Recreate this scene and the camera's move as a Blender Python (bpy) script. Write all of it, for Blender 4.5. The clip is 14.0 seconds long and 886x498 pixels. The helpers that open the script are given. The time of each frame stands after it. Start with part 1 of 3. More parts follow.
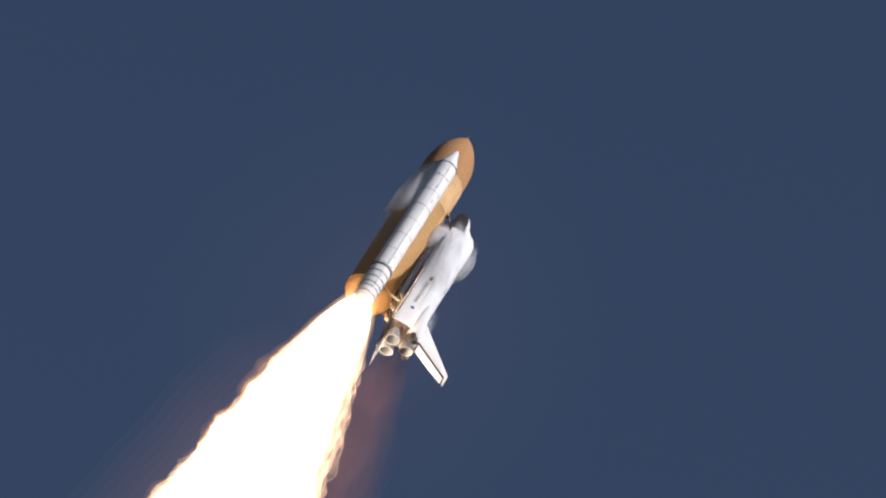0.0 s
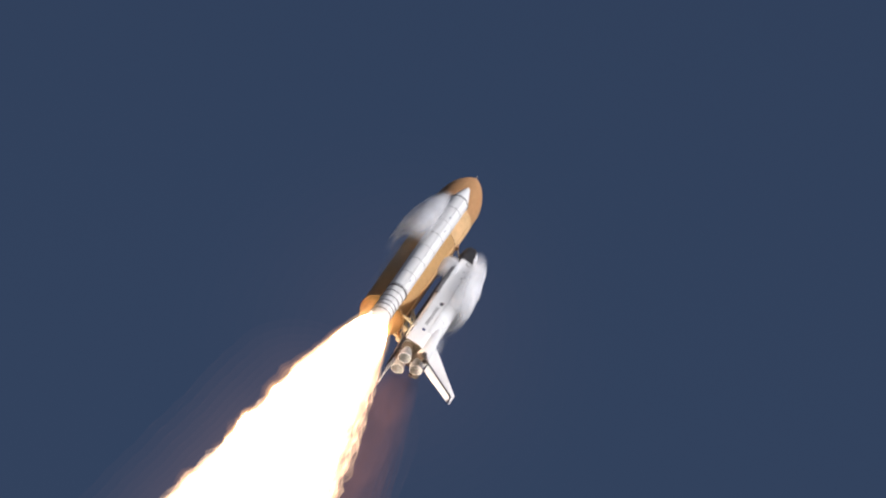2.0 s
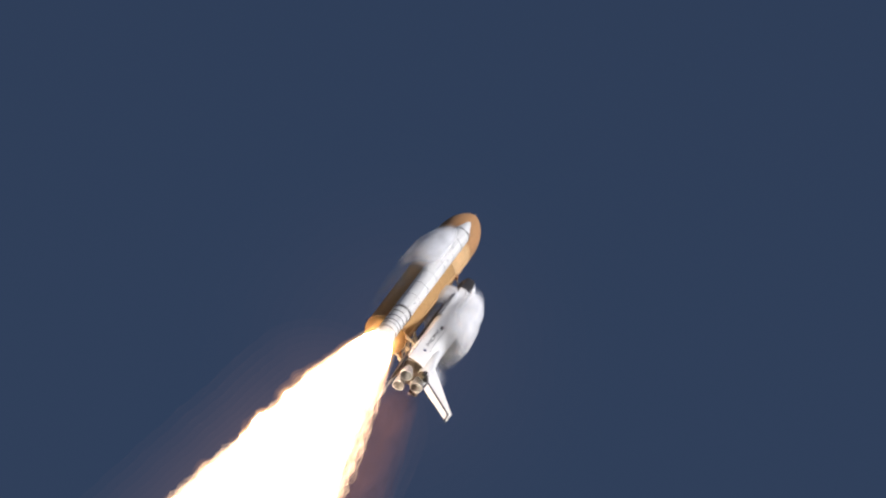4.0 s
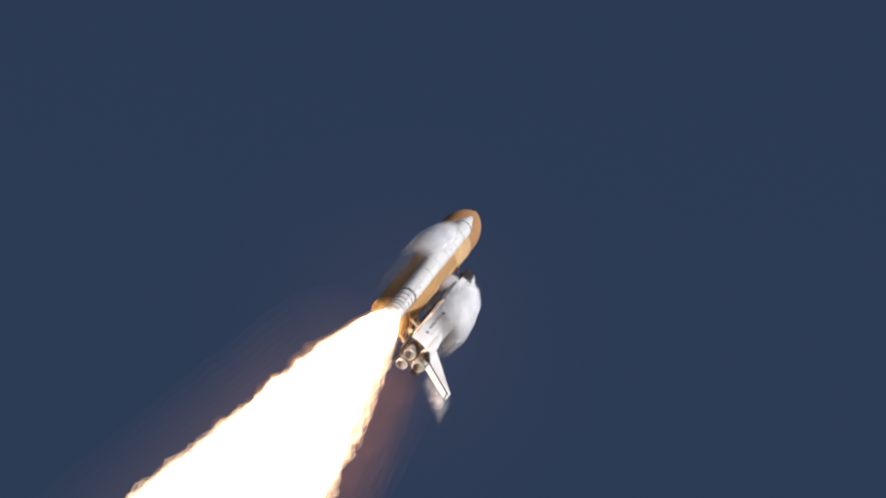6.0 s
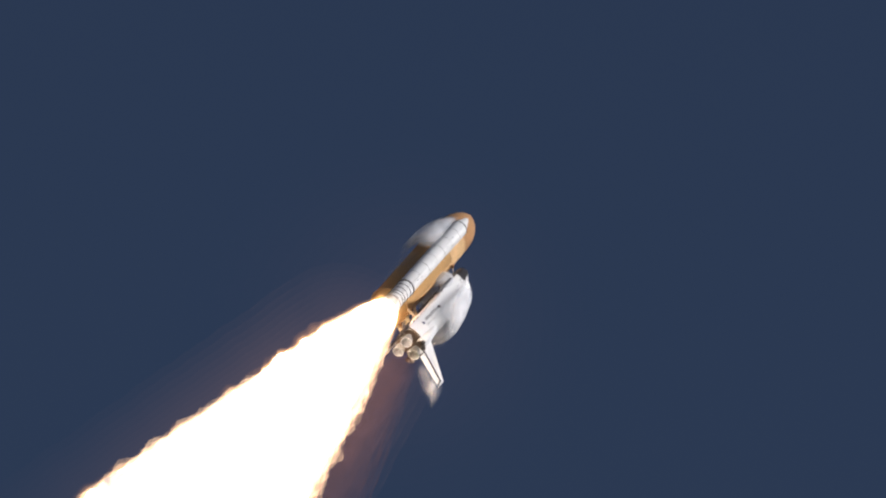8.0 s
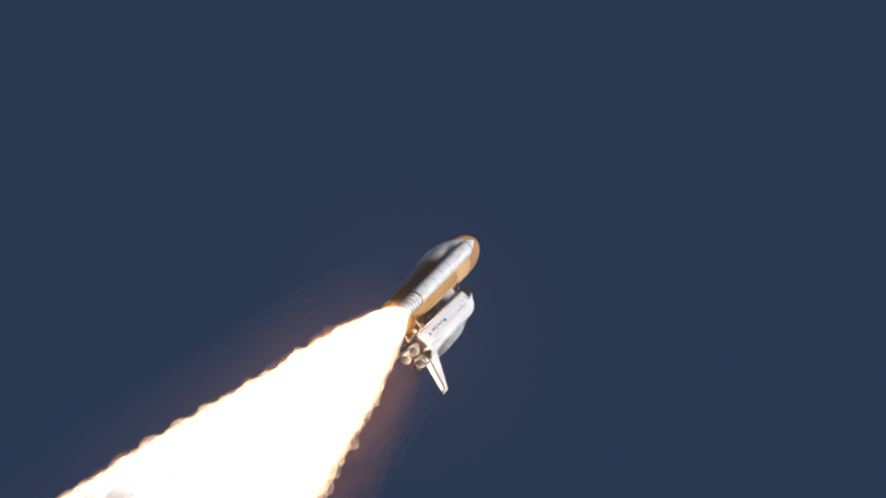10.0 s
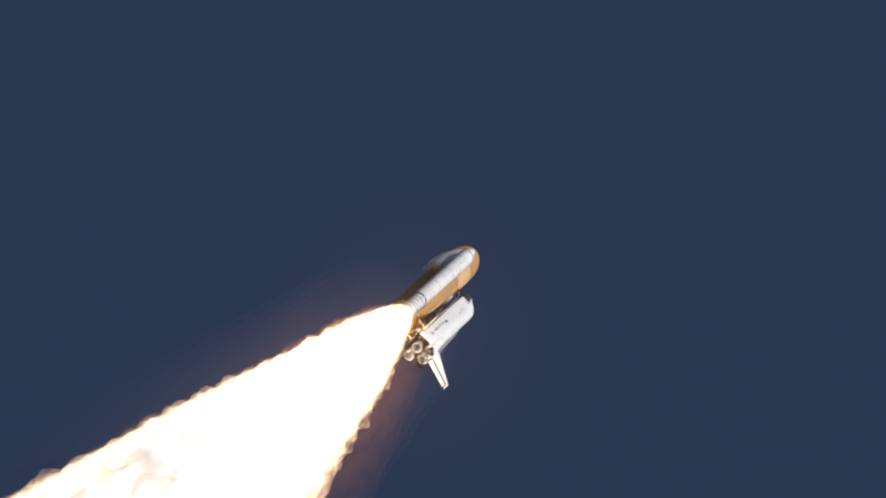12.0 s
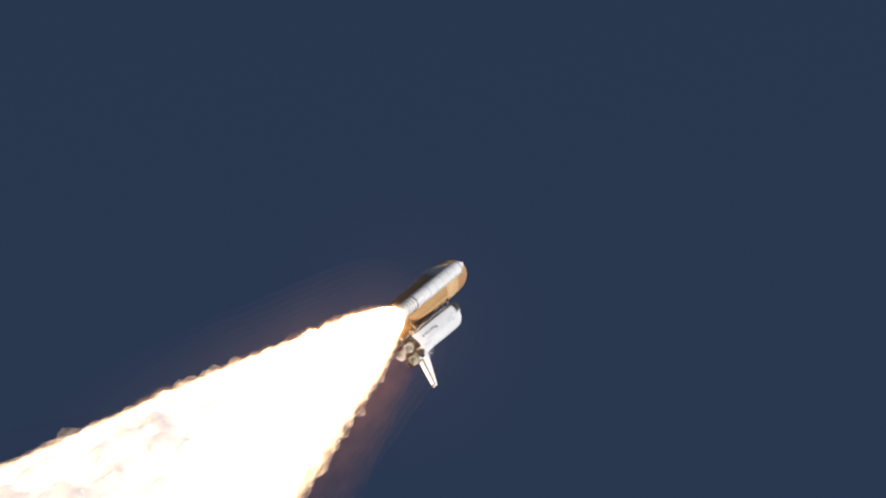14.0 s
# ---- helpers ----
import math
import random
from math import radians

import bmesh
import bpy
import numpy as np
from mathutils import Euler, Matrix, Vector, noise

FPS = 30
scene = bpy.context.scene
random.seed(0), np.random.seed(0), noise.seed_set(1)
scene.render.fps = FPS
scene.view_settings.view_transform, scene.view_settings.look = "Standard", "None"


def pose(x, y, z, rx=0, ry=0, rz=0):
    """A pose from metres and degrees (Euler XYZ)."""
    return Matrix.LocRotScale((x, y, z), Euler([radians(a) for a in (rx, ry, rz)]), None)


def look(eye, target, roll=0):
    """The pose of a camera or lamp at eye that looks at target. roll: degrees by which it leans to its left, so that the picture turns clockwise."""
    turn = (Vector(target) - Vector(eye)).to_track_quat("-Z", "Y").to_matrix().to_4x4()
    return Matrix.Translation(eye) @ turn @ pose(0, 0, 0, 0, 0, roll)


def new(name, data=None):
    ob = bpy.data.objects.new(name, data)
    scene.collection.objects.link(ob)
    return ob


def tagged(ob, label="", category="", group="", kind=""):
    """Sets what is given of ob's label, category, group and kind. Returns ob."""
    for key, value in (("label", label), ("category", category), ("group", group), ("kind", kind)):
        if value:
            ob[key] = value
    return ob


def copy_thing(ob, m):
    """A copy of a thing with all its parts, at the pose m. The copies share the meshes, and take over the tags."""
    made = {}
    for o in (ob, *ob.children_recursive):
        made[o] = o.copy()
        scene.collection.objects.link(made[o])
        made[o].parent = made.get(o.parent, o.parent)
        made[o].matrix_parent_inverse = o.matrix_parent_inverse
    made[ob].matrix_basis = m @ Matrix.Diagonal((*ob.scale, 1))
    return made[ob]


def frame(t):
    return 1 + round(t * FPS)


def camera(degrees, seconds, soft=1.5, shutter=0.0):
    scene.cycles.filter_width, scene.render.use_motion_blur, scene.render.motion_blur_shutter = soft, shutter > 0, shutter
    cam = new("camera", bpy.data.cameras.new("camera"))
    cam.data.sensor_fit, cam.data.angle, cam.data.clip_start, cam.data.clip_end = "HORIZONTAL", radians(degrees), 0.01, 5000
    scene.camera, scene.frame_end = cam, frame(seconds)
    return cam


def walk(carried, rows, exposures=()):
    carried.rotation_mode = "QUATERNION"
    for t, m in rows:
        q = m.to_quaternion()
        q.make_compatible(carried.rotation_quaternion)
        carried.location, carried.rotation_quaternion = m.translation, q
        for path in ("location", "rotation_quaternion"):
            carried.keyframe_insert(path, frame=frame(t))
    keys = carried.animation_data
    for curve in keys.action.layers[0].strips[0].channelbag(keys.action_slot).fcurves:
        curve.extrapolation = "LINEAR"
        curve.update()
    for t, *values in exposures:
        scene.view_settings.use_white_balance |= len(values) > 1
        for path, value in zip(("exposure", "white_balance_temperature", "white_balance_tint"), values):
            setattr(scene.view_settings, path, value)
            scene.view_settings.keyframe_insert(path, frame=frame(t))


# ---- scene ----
cam = camera(2.631, 14.0, soft=2.2)
# One world unit is a metre; the camera stands on the ground and follows the climb.
STACK_ROWS = [
    (0.0, pose(-9.07, 2989.71, 1383.16, -15.326, 28.649, 12.431)),
    (0.5, pose(15.03, 3011.58, 1434.60, -15.169, 29.043, 13.104)),
    (1.0, pose(39.39, 3033.76, 1486.15, -14.996, 29.425, 13.737)),
    (1.5, pose(64.06, 3056.25, 1537.87, -14.810, 29.793, 14.332)),
    (2.0, pose(89.07, 3079.03, 1589.79, -14.613, 30.150, 14.887)),
    (2.5, pose(114.43, 3102.09, 1641.96, -14.407, 30.494, 15.403)),
    (3.0, pose(140.18, 3125.44, 1694.41, -14.195, 30.827, 15.880)),
    (3.5, pose(166.34, 3149.06, 1747.16, -13.980, 31.149, 16.318)),
    (4.0, pose(192.93, 3172.95, 1800.26, -13.764, 31.461, 16.717)),
    (4.5, pose(219.97, 3197.11, 1853.70, -13.551, 31.764, 17.078)),
    (5.0, pose(247.48, 3221.51, 1907.52, -13.342, 32.059, 17.399)),
    (5.5, pose(275.49, 3246.17, 1961.73, -13.140, 32.346, 17.682)),
    (6.0, pose(304.01, 3271.08, 2016.34, -12.948, 32.627, 17.927)),
    (6.5, pose(333.05, 3296.24, 2071.35, -12.770, 32.902, 18.133)),
    (7.0, pose(362.63, 3321.64, 2126.77, -12.607, 33.172, 18.301)),
    (7.5, pose(392.76, 3347.29, 2182.60, -12.463, 33.439, 18.433)),
    (8.0, pose(423.45, 3373.19, 2238.84, -12.339, 33.702, 18.527)),
    (8.5, pose(454.71, 3399.36, 2295.48, -12.241, 33.963, 18.584)),
    (9.0, pose(486.55, 3425.78, 2352.52, -12.169, 34.222, 18.605)),
    (9.5, pose(518.97, 3452.48, 2409.94, -12.127, 34.480, 18.591)),
    (10.0, pose(551.97, 3479.47, 2467.73, -12.118, 34.738, 18.541)),
    (10.5, pose(585.55, 3506.77, 2525.88, -12.144, 34.994, 18.458)),
    (11.0, pose(619.72, 3534.39, 2584.37, -12.210, 35.251, 18.341)),
    (11.5, pose(654.45, 3562.36, 2643.17, -12.316, 35.506, 18.192)),
    (12.0, pose(689.75, 3590.70, 2702.27, -12.467, 35.762, 18.011)),
    (12.5, pose(725.60, 3619.44, 2761.63, -12.665, 36.016, 17.800)),
    (13.0, pose(761.99, 3648.62, 2821.24, -12.913, 36.268, 17.560)),
    (13.5, pose(798.89, 3678.27, 2881.07, -13.214, 36.517, 17.292)),
    (14.0, pose(836.29, 3708.43, 2941.07, -13.569, 36.761, 16.999)),
]
CAMERA_ROWS = [
    (0.0, pose(0, 0, 1.7, 114.9630, 0, -0.0920)),
    (0.5, pose(0, 0, 1.7, 115.6069, 0, -0.5348)),
    (1.0, pose(0, 0, 1.7, 116.2897, 0, -0.9941)),
    (1.5, pose(0, 0, 1.7, 116.8421, 0, -1.4479)),
    (2.0, pose(0, 0, 1.7, 117.4945, 0, -1.8814)),
    (2.5, pose(0, 0, 1.7, 118.1298, 0, -2.3297)),
    (3.0, pose(0, 0, 1.7, 118.7122, 0, -2.7871)),
    (3.5, pose(0, 0, 1.7, 119.2515, 0, -3.2410)),
    (4.0, pose(0, 0, 1.7, 119.7774, 0, -3.6953)),
    (4.5, pose(0, 0, 1.7, 120.2902, 0, -4.1500)),
    (5.0, pose(0, 0, 1.7, 120.7905, 0, -4.6054)),
    (5.5, pose(0, 0, 1.7, 121.2785, 0, -5.0616)),
    (6.0, pose(0, 0, 1.7, 121.7383, 0, -5.5113)),
    (6.5, pose(0, 0, 1.7, 122.1924, 0, -5.9553)),
    (7.0, pose(0, 0, 1.7, 122.6646, 0, -6.4167)),
    (7.5, pose(0, 0, 1.7, 123.1003, 0, -6.8920)),
    (8.0, pose(0, 0, 1.7, 123.5350, 0, -7.3651)),
    (8.5, pose(0, 0, 1.7, 123.9463, 0, -7.8230)),
    (9.0, pose(0, 0, 1.7, 124.4249, 0, -8.2741)),
    (9.5, pose(0, 0, 1.7, 124.8232, 0, -8.7343)),
    (10.0, pose(0, 0, 1.7, 125.2100, 0, -9.1947)),
    (10.5, pose(0, 0, 1.7, 125.5852, 0, -9.6552)),
    (11.0, pose(0, 0, 1.7, 125.9486, 0, -10.1154)),
    (11.5, pose(0, 0, 1.7, 126.3000, 0, -10.5750)),
    (12.0, pose(0, 0, 1.7, 126.6644, 0, -11.0405)),
    (12.5, pose(0, 0, 1.7, 127.0046, 0, -11.5194)),
    (13.0, pose(0, 0, 1.7, 127.3364, 0, -11.9919)),
    (13.5, pose(0, 0, 1.7, 127.6577, 0, -12.4580)),
    (14.0, pose(0, 0, 1.7, 127.9343, 0, -12.9041)),
]
walk(cam, CAMERA_ROWS, exposures=[(0.0, -0.29, 6650, 28), (3.2, -0.24, 6650, 26), (6.0, -0.36, 6700, 26), (9.0, -0.38, 6750, 26), (14.0, -0.36, 6700, 24)])
scene.cycles.transparent_max_bounces = 96

# ---------------------------------------------------------------- light
SUN = Vector((0.902, -0.349, 0.246)).normalized()
world = bpy.data.worlds.new("sky")
scene.world = world
world.use_nodes = True
_n = world.node_tree.nodes
_sky = _n.new("ShaderNodeTexSky")
_sky.sky_type = 'NISHITA'
_sky.sun_disc = False
_sky.sun_elevation = math.asin(SUN.z)
_sky.sun_rotation = math.atan2(SUN.x, SUN.y)
_sky.altitude = 0
_sky.dust_density = 0.2
_sky.ozone_density = 3.4
world.node_tree.links.new(_sky.outputs[0], _n["Background"].inputs[0])
_n["Background"].inputs[1].default_value = 0.05
_sun = new("sun", bpy.data.lights.new("sun", 'SUN'))
_sun.data.energy = 4.9
_sun.data.angle = radians(0.53)
_sun.data.color = (0.91, 1.0, 0.98)
_sun.matrix_world = look(SUN * 100, (0, 0, 0))


# ---------------------------------------------------------------- materials
def material(name, colour, rough=0.6, metal=0.0, vary=0.12, grain=2.0, coarse=0.15, bump=0.02, dirt=None, dirt_amount=0.0, streak=1.0):
    """A surface with variation at two scales, in metres; streak stretches the stains along the flight axis."""
    m = bpy.data.materials.new(name)
    m.use_nodes = True
    nt = m.node_tree
    N, L = nt.nodes, nt.links
    b = N["Principled BSDF"]
    b.inputs["Roughness"].default_value = rough
    b.inputs["Metallic"].default_value = metal
    tc = N.new("ShaderNodeTexCoord")
    mp = N.new("ShaderNodeMapping")
    mp.inputs["Scale"].default_value = (1, 1, 1 / streak)
    L.new(tc.outputs["Object"], mp.inputs[0])
    fine, big = N.new("ShaderNodeTexNoise"), N.new("ShaderNodeTexNoise")
    fine.inputs["Scale"].default_value, fine.inputs["Detail"].default_value = grain, 5
    big.inputs["Scale"].default_value, big.inputs["Detail"].default_value = coarse, 3
    L.new(tc.outputs["Object"], fine.inputs[0])
    L.new(mp.outputs[0], big.inputs[0])
    add = N.new("ShaderNodeMath")
    add.operation = 'ADD'
    L.new(fine.outputs["Fac"], add.inputs[0])
    L.new(big.outputs["Fac"], add.inputs[1])
    rng = N.new("ShaderNodeMapRange")
    rng.inputs["From Min"].default_value, rng.inputs["From Max"].default_value = 0.6, 1.4
    rng.inputs["To Min"].default_value, rng.inputs["To Max"].default_value = 1 - vary, 1 + vary
    L.new(add.outputs[0], rng.inputs["Value"])
    hsv = N.new("ShaderNodeHueSaturation")
    hsv.inputs["Color"].default_value = (*colour, 1)
    L.new(rng.outputs[0], hsv.inputs["Value"])
    out = hsv.outputs[0]
    if dirt:
        mix = N.new("ShaderNodeMix")
        mix.data_type = 'RGBA'
        mix.inputs["B"].default_value = (*dirt, 1)
        st = N.new("ShaderNodeMapRange")
        st.inputs["From Min"].default_value, st.inputs["From Max"].default_value = 0.5, 0.75
        st.inputs["To Max"].default_value = dirt_amount
        L.new(big.outputs["Fac"], st.inputs["Value"])
        L.new(st.outputs[0], mix.inputs["Factor"])
        L.new(out, mix.inputs["A"])
        out = mix.outputs["Result"]
    L.new(out, b.inputs["Base Color"])
    bp = N.new("ShaderNodeBump")
    bp.inputs["Distance"].default_value = bump
    bp.inputs["Strength"].default_value = 0.6
    L.new(fine.outputs["Fac"], bp.inputs["Height"])
    L.new(bp.outputs[0], b.inputs["Normal"])
    return m


M_FOAM = material("orange_foam", (0.46, 0.235, 0.10), 0.9, vary=0.16, grain=1.6, coarse=0.22, bump=0.04, dirt=(0.30, 0.125, 0.045), dirt_amount=0.6, streak=4)
M_FOAMAFT = material("golden_foam", (0.47, 0.27, 0.105), 0.9, vary=0.16, grain=1.6, coarse=0.22, bump=0.04, dirt=(0.30, 0.15, 0.05), dirt_amount=0.5, streak=4)
M_RIB = material("ribbed_foam", (0.66, 0.42, 0.21), 0.9, vary=0.18, grain=2.5, coarse=0.4, bump=0.05)
M_WHITE = material("white_booster_paint", (0.78, 0.78, 0.77), 0.5, vary=0.06, grain=1.2, coarse=0.3, dirt=(0.55, 0.53, 0.50), dirt_amount=0.5, streak=5)
M_JOINT = material("dark_joint_band", (0.10, 0.095, 0.09), 0.7, vary=0.2)
M_TILE = material("white_tile", (0.80, 0.80, 0.79), 0.6, vary=0.05, grain=3.0, coarse=0.35, dirt=(0.60, 0.59, 0.57), dirt_amount=0.35, streak=2)
M_BLANKET = material("white_blanket", (0.76, 0.77, 0.77), 0.85, vary=0.06, grain=2.0, coarse=0.3, dirt=(0.55, 0.55, 0.54), dirt_amount=0.4, streak=3)
M_BLACK = material("black_tile", (0.022, 0.022, 0.024), 0.55, vary=0.25, grain=3.0)
M_GREYNOSE = material("grey_carbon", (0.10, 0.10, 0.105), 0.5, vary=0.15)
M_GLASS = material("dark_window", (0.012, 0.013, 0.016), 0.08, vary=0.1)
M_BELL = material("nozzle_metal", (0.27, 0.285, 0.31), 0.5, metal=0.3, vary=0.15, grain=4, coarse=0.8)
M_BELLRIM = material("nozzle_rim", (0.42, 0.46, 0.50), 0.45, vary=0.08, grain=5)
M_BELLIN = material("nozzle_lining", (0.22, 0.26, 0.30), 0.6, vary=0.08, grain=5)
M_HEAT = material("heat_shield_blanket", (0.13, 0.10, 0.08), 0.8, vary=0.3, grain=2.5, coarse=0.6)
M_STEEL = material("strut_metal", (0.50, 0.42, 0.30), 0.5, metal=0.3, vary=0.2, grain=3)
M_FOAMPIPE = material("pale_foam_pipe", (0.52, 0.25, 0.09), 0.85, vary=0.15)
M_INK = material("black_lettering", (0.03, 0.03, 0.035), 0.6, vary=0.05)
M_RED = material("red_stripes", (0.22, 0.06, 0.06), 0.6, vary=0.05)
M_BLUE = material("blue_emblem", (0.035, 0.05, 0.13), 0.6, vary=0.05)
M_GROUND = material("unseen_ground", (0.10, 0.11, 0.06), 0.95, vary=0.4, grain=0.02, coarse=0.004, bump=0.1)


def gas(name, colour, strength, alpha, noise_scale=0.12, spread=0.35, stretch=3.0, floor=0.0, veil=0.0, use_attr=True):
    """Thin glowing or lit gas: opacity from the density stored on the mesh and flowing turbulence."""
    m = bpy.data.materials.new(name)
    m.use_nodes = True
    nt = m.node_tree
    N, L = nt.nodes, nt.links
    N.remove(N["Principled BSDF"])
    out = N["Material Output"]
    tc, mp, nz = N.new("ShaderNodeTexCoord"), N.new("ShaderNodeMapping"), N.new("ShaderNodeTexNoise")
    mp.inputs["Scale"].default_value = (1, 1, 1 / stretch)
    nz.inputs["Scale"].default_value, nz.inputs["Detail"].default_value = noise_scale, 5
    L.new(tc.outputs["Object"], mp.inputs[0])
    L.new(mp.outputs[0], nz.inputs[0])
    rng = N.new("ShaderNodeMapRange")
    rng.inputs["From Min"].default_value, rng.inputs["From Max"].default_value = 0.5 - spread / 2, 0.5 + spread / 2
    rng.inputs["To Min"].default_value, rng.inputs["To Max"].default_value = floor, alpha
    L.new(nz.outputs["Fac"], rng.inputs["Value"])
    fac = rng.outputs[0]
    if use_attr:
        at = N.new("ShaderNodeAttribute")
        at.attribute_name = "gas_depth"
        mul = N.new("ShaderNodeMath")
        mul.operation = 'MULTIPLY'
        L.new(fac, mul.inputs[0])
        L.new(at.outputs["Fac"], mul.inputs[1])
        fac = mul.outputs[0]
    if strength > 0:
        body = N.new("ShaderNodeEmission")
        body.inputs["Color"].default_value = (*colour, 1)
        body.inputs["Strength"].default_value = strength
        body_out = body.outputs[0]
    else:
        d1, d2, mx = N.new("ShaderNodeBsdfDiffuse"), N.new("ShaderNodeBsdfTranslucent"), N.new("ShaderNodeMixShader")
        d1.inputs["Color"].default_value = d2.inputs["Color"].default_value = (*colour, 1)
        mx.inputs[0].default_value = 0.45
        L.new(d1.outputs[0], mx.inputs[1])
        L.new(d2.outputs[0], mx.inputs[2])
        body_out = mx.outputs[0]
    tr = N.new("ShaderNodeBsdfTransparent")
    if strength > 0:
        # glowing gas hides nothing: it adds its light to what lies behind
        gain = N.new("ShaderNodeMath")
        gain.operation, gain.inputs[1].default_value = 'MULTIPLY', strength
        L.new(fac, gain.inputs[0])
        L.new(gain.outputs[0], body.inputs["Strength"])
        tr.inputs["Color"].default_value = (1 - veil, 1 - veil, 1 - veil, 1)
        mix = N.new("ShaderNodeAddShader")
        L.new(tr.outputs[0], mix.inputs[0])
        L.new(body_out, mix.inputs[1])
    else:
        mix = N.new("ShaderNodeMixShader")
        L.new(fac, mix.inputs[0])
        L.new(tr.outputs[0], mix.inputs[1])
        L.new(body_out, mix.inputs[2])
    L.new(mix.outputs[0], out.inputs[0])
    return m


def flame_core():
    """White-hot by the nozzle, cooling to smoke whose sunlit brightness is mostly put in as emission."""
    m = bpy.data.materials.new("burning_exhaust")
    m.use_nodes = True
    nt = m.node_tree
    N, L = nt.nodes, nt.links
    b = N["Principled BSDF"]
    b.inputs["Base Color"].default_value = (0.34, 0.325, 0.30, 1)
    b.inputs["Roughness"].default_value = 1.0
    tc, sep, nz = N.new("ShaderNodeTexCoord"), N.new("ShaderNodeSeparateXYZ"), N.new("ShaderNodeTexNoise")
    mp = N.new("ShaderNodeMapping")
    mp.inputs["Scale"].default_value = (1, 1, 0.4)
    L.new(tc.outputs["Object"], sep.inputs[0])
    L.new(tc.outputs["Object"], mp.inputs[0])
    L.new(mp.outputs[0], nz.inputs[0])
    nz.inputs["Scale"].default_value, nz.inputs["Detail"].default_value = 0.07, 6
    wob = N.new("ShaderNodeMath")
    wob.operation, wob.inputs[1].default_value = 'MULTIPLY_ADD', 60.0
    L.new(nz.outputs["Fac"], wob.inputs[0])
    L.new(sep.outputs["Z"], wob.inputs[2])
    rng = N.new("ShaderNodeMapRange")
    rng.inputs["From Min"].default_value, rng.inputs["From Max"].default_value = -168.0, 10.0
    L.new(wob.outputs[0], rng.inputs["Value"])
    rmp = N.new("ShaderNodeValToRGB")
    e = rmp.color_ramp.elements
    e[0].position, e[0].color = 0.0, (0.034, 0.0328, 0.0306, 1)
    e[1].position, e[1].color = 1.0, (1.0, 0.80, 0.53, 1)
    k = rmp.color_ramp.elements.new(0.16)
    k.color = (0.037, 0.0355, 0.0328, 1)
    k = rmp.color_ramp.elements.new(0.38)
    k.color = (0.052, 0.0488, 0.044, 1)
    k = rmp.color_ramp.elements.new(0.56)
    k.color = (0.20, 0.165, 0.12, 1)
    L.new(rng.outputs[0], rmp.inputs[0])
    L.new(rmp.outputs[0], b.inputs["Emission Color"])
    b.inputs["Emission Strength"].default_value = 19.0
    return m


M_CORE = flame_core()
# The billows' whiteness is put in as even emission all along the plume.
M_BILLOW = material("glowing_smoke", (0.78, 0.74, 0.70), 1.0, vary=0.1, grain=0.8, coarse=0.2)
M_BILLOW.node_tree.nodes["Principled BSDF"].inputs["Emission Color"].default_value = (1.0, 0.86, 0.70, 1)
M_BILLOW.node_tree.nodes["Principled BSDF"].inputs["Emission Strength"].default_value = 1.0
M_EDGE = gas("yellow_flame_edge", (1.0, 0.68, 0.31), 1.0, 1.3, 0.75, 0.5, floor=0.05)
M_SHEATH = gas("orange_flame_sheath", (1.0, 0.56, 0.22), 0.33, 1.2, 0.30, 0.6)
# The flame's fringe; its emission also carries part of the golden halo.
M_FRINGE = gas("red_flame_fringe", (1.0, 0.52, 0.21), 0.085, 1.0, 0.20, 0.7)
# Faint emissive shells that imitate lens bloom round the flame.
M_BLOOM = gas("faint_bloom_halo", (1.0, 0.56, 0.36), 0.0062, 1.0, 0.02, 3.0, floor=0.6)
M_ENGINE = gas("red_brown_exhaust", (1.0, 0.44, 0.30), 0.0080, 2.2, 0.30, 0.42, stretch=3.0, veil=0.02)
# Tan smoke beside the flame; its lit tone is put in as emission.
M_TAN = gas("tan_emissive_smoke", (1.0, 0.71, 0.40), 0.25, 1.7, 0.42, 0.42, stretch=1.6)
M_COLLAR = gas("yellow_skirt_light", (1.0, 0.70, 0.30), 0.16, 1.2, 0.5, 0.9, stretch=1.0, floor=0.5)
M_GLARE = gas("warm_glare_veil", (1.0, 0.60, 0.48), 0.0009, 1.0, 0.02, 3.0, floor=0.7)
M_VAPOUR = gas("white_vapour", (0.97, 0.98, 1.0), 0, 1.0, 0.32, 0.75, stretch=1.7, floor=0.25)
M_WISP = gas("thin_streaked_vapour", (0.97, 0.98, 1.0), 0, 1.0, 0.55, 0.35, stretch=5.0, floor=0.0)


# ---------------------------------------------------------------- mesh helpers
def part(name, bm, mat, parent=None, label="", smooth=True):
    me = bpy.data.meshes.new(name)
    bmesh.ops.recalc_face_normals(bm, faces=bm.faces)
    if smooth:
        for f in bm.faces:
            f.smooth = True
        for e in bm.edges:
            if len(e.link_faces) == 2 and e.calc_face_angle(0) > 0.6:
                e.smooth = False
    bm.to_mesh(me)
    bm.free()
    for k in (mat if isinstance(mat, (list, tuple)) else [mat]):
        me.materials.append(k)
    ob = new(name, me)
    if parent is not None:
        ob.parent = parent
    return tagged(ob, label) if label else ob


def thing(name, label, category, group="", kind=""):
    return tagged(new(name), label, category, group, kind)


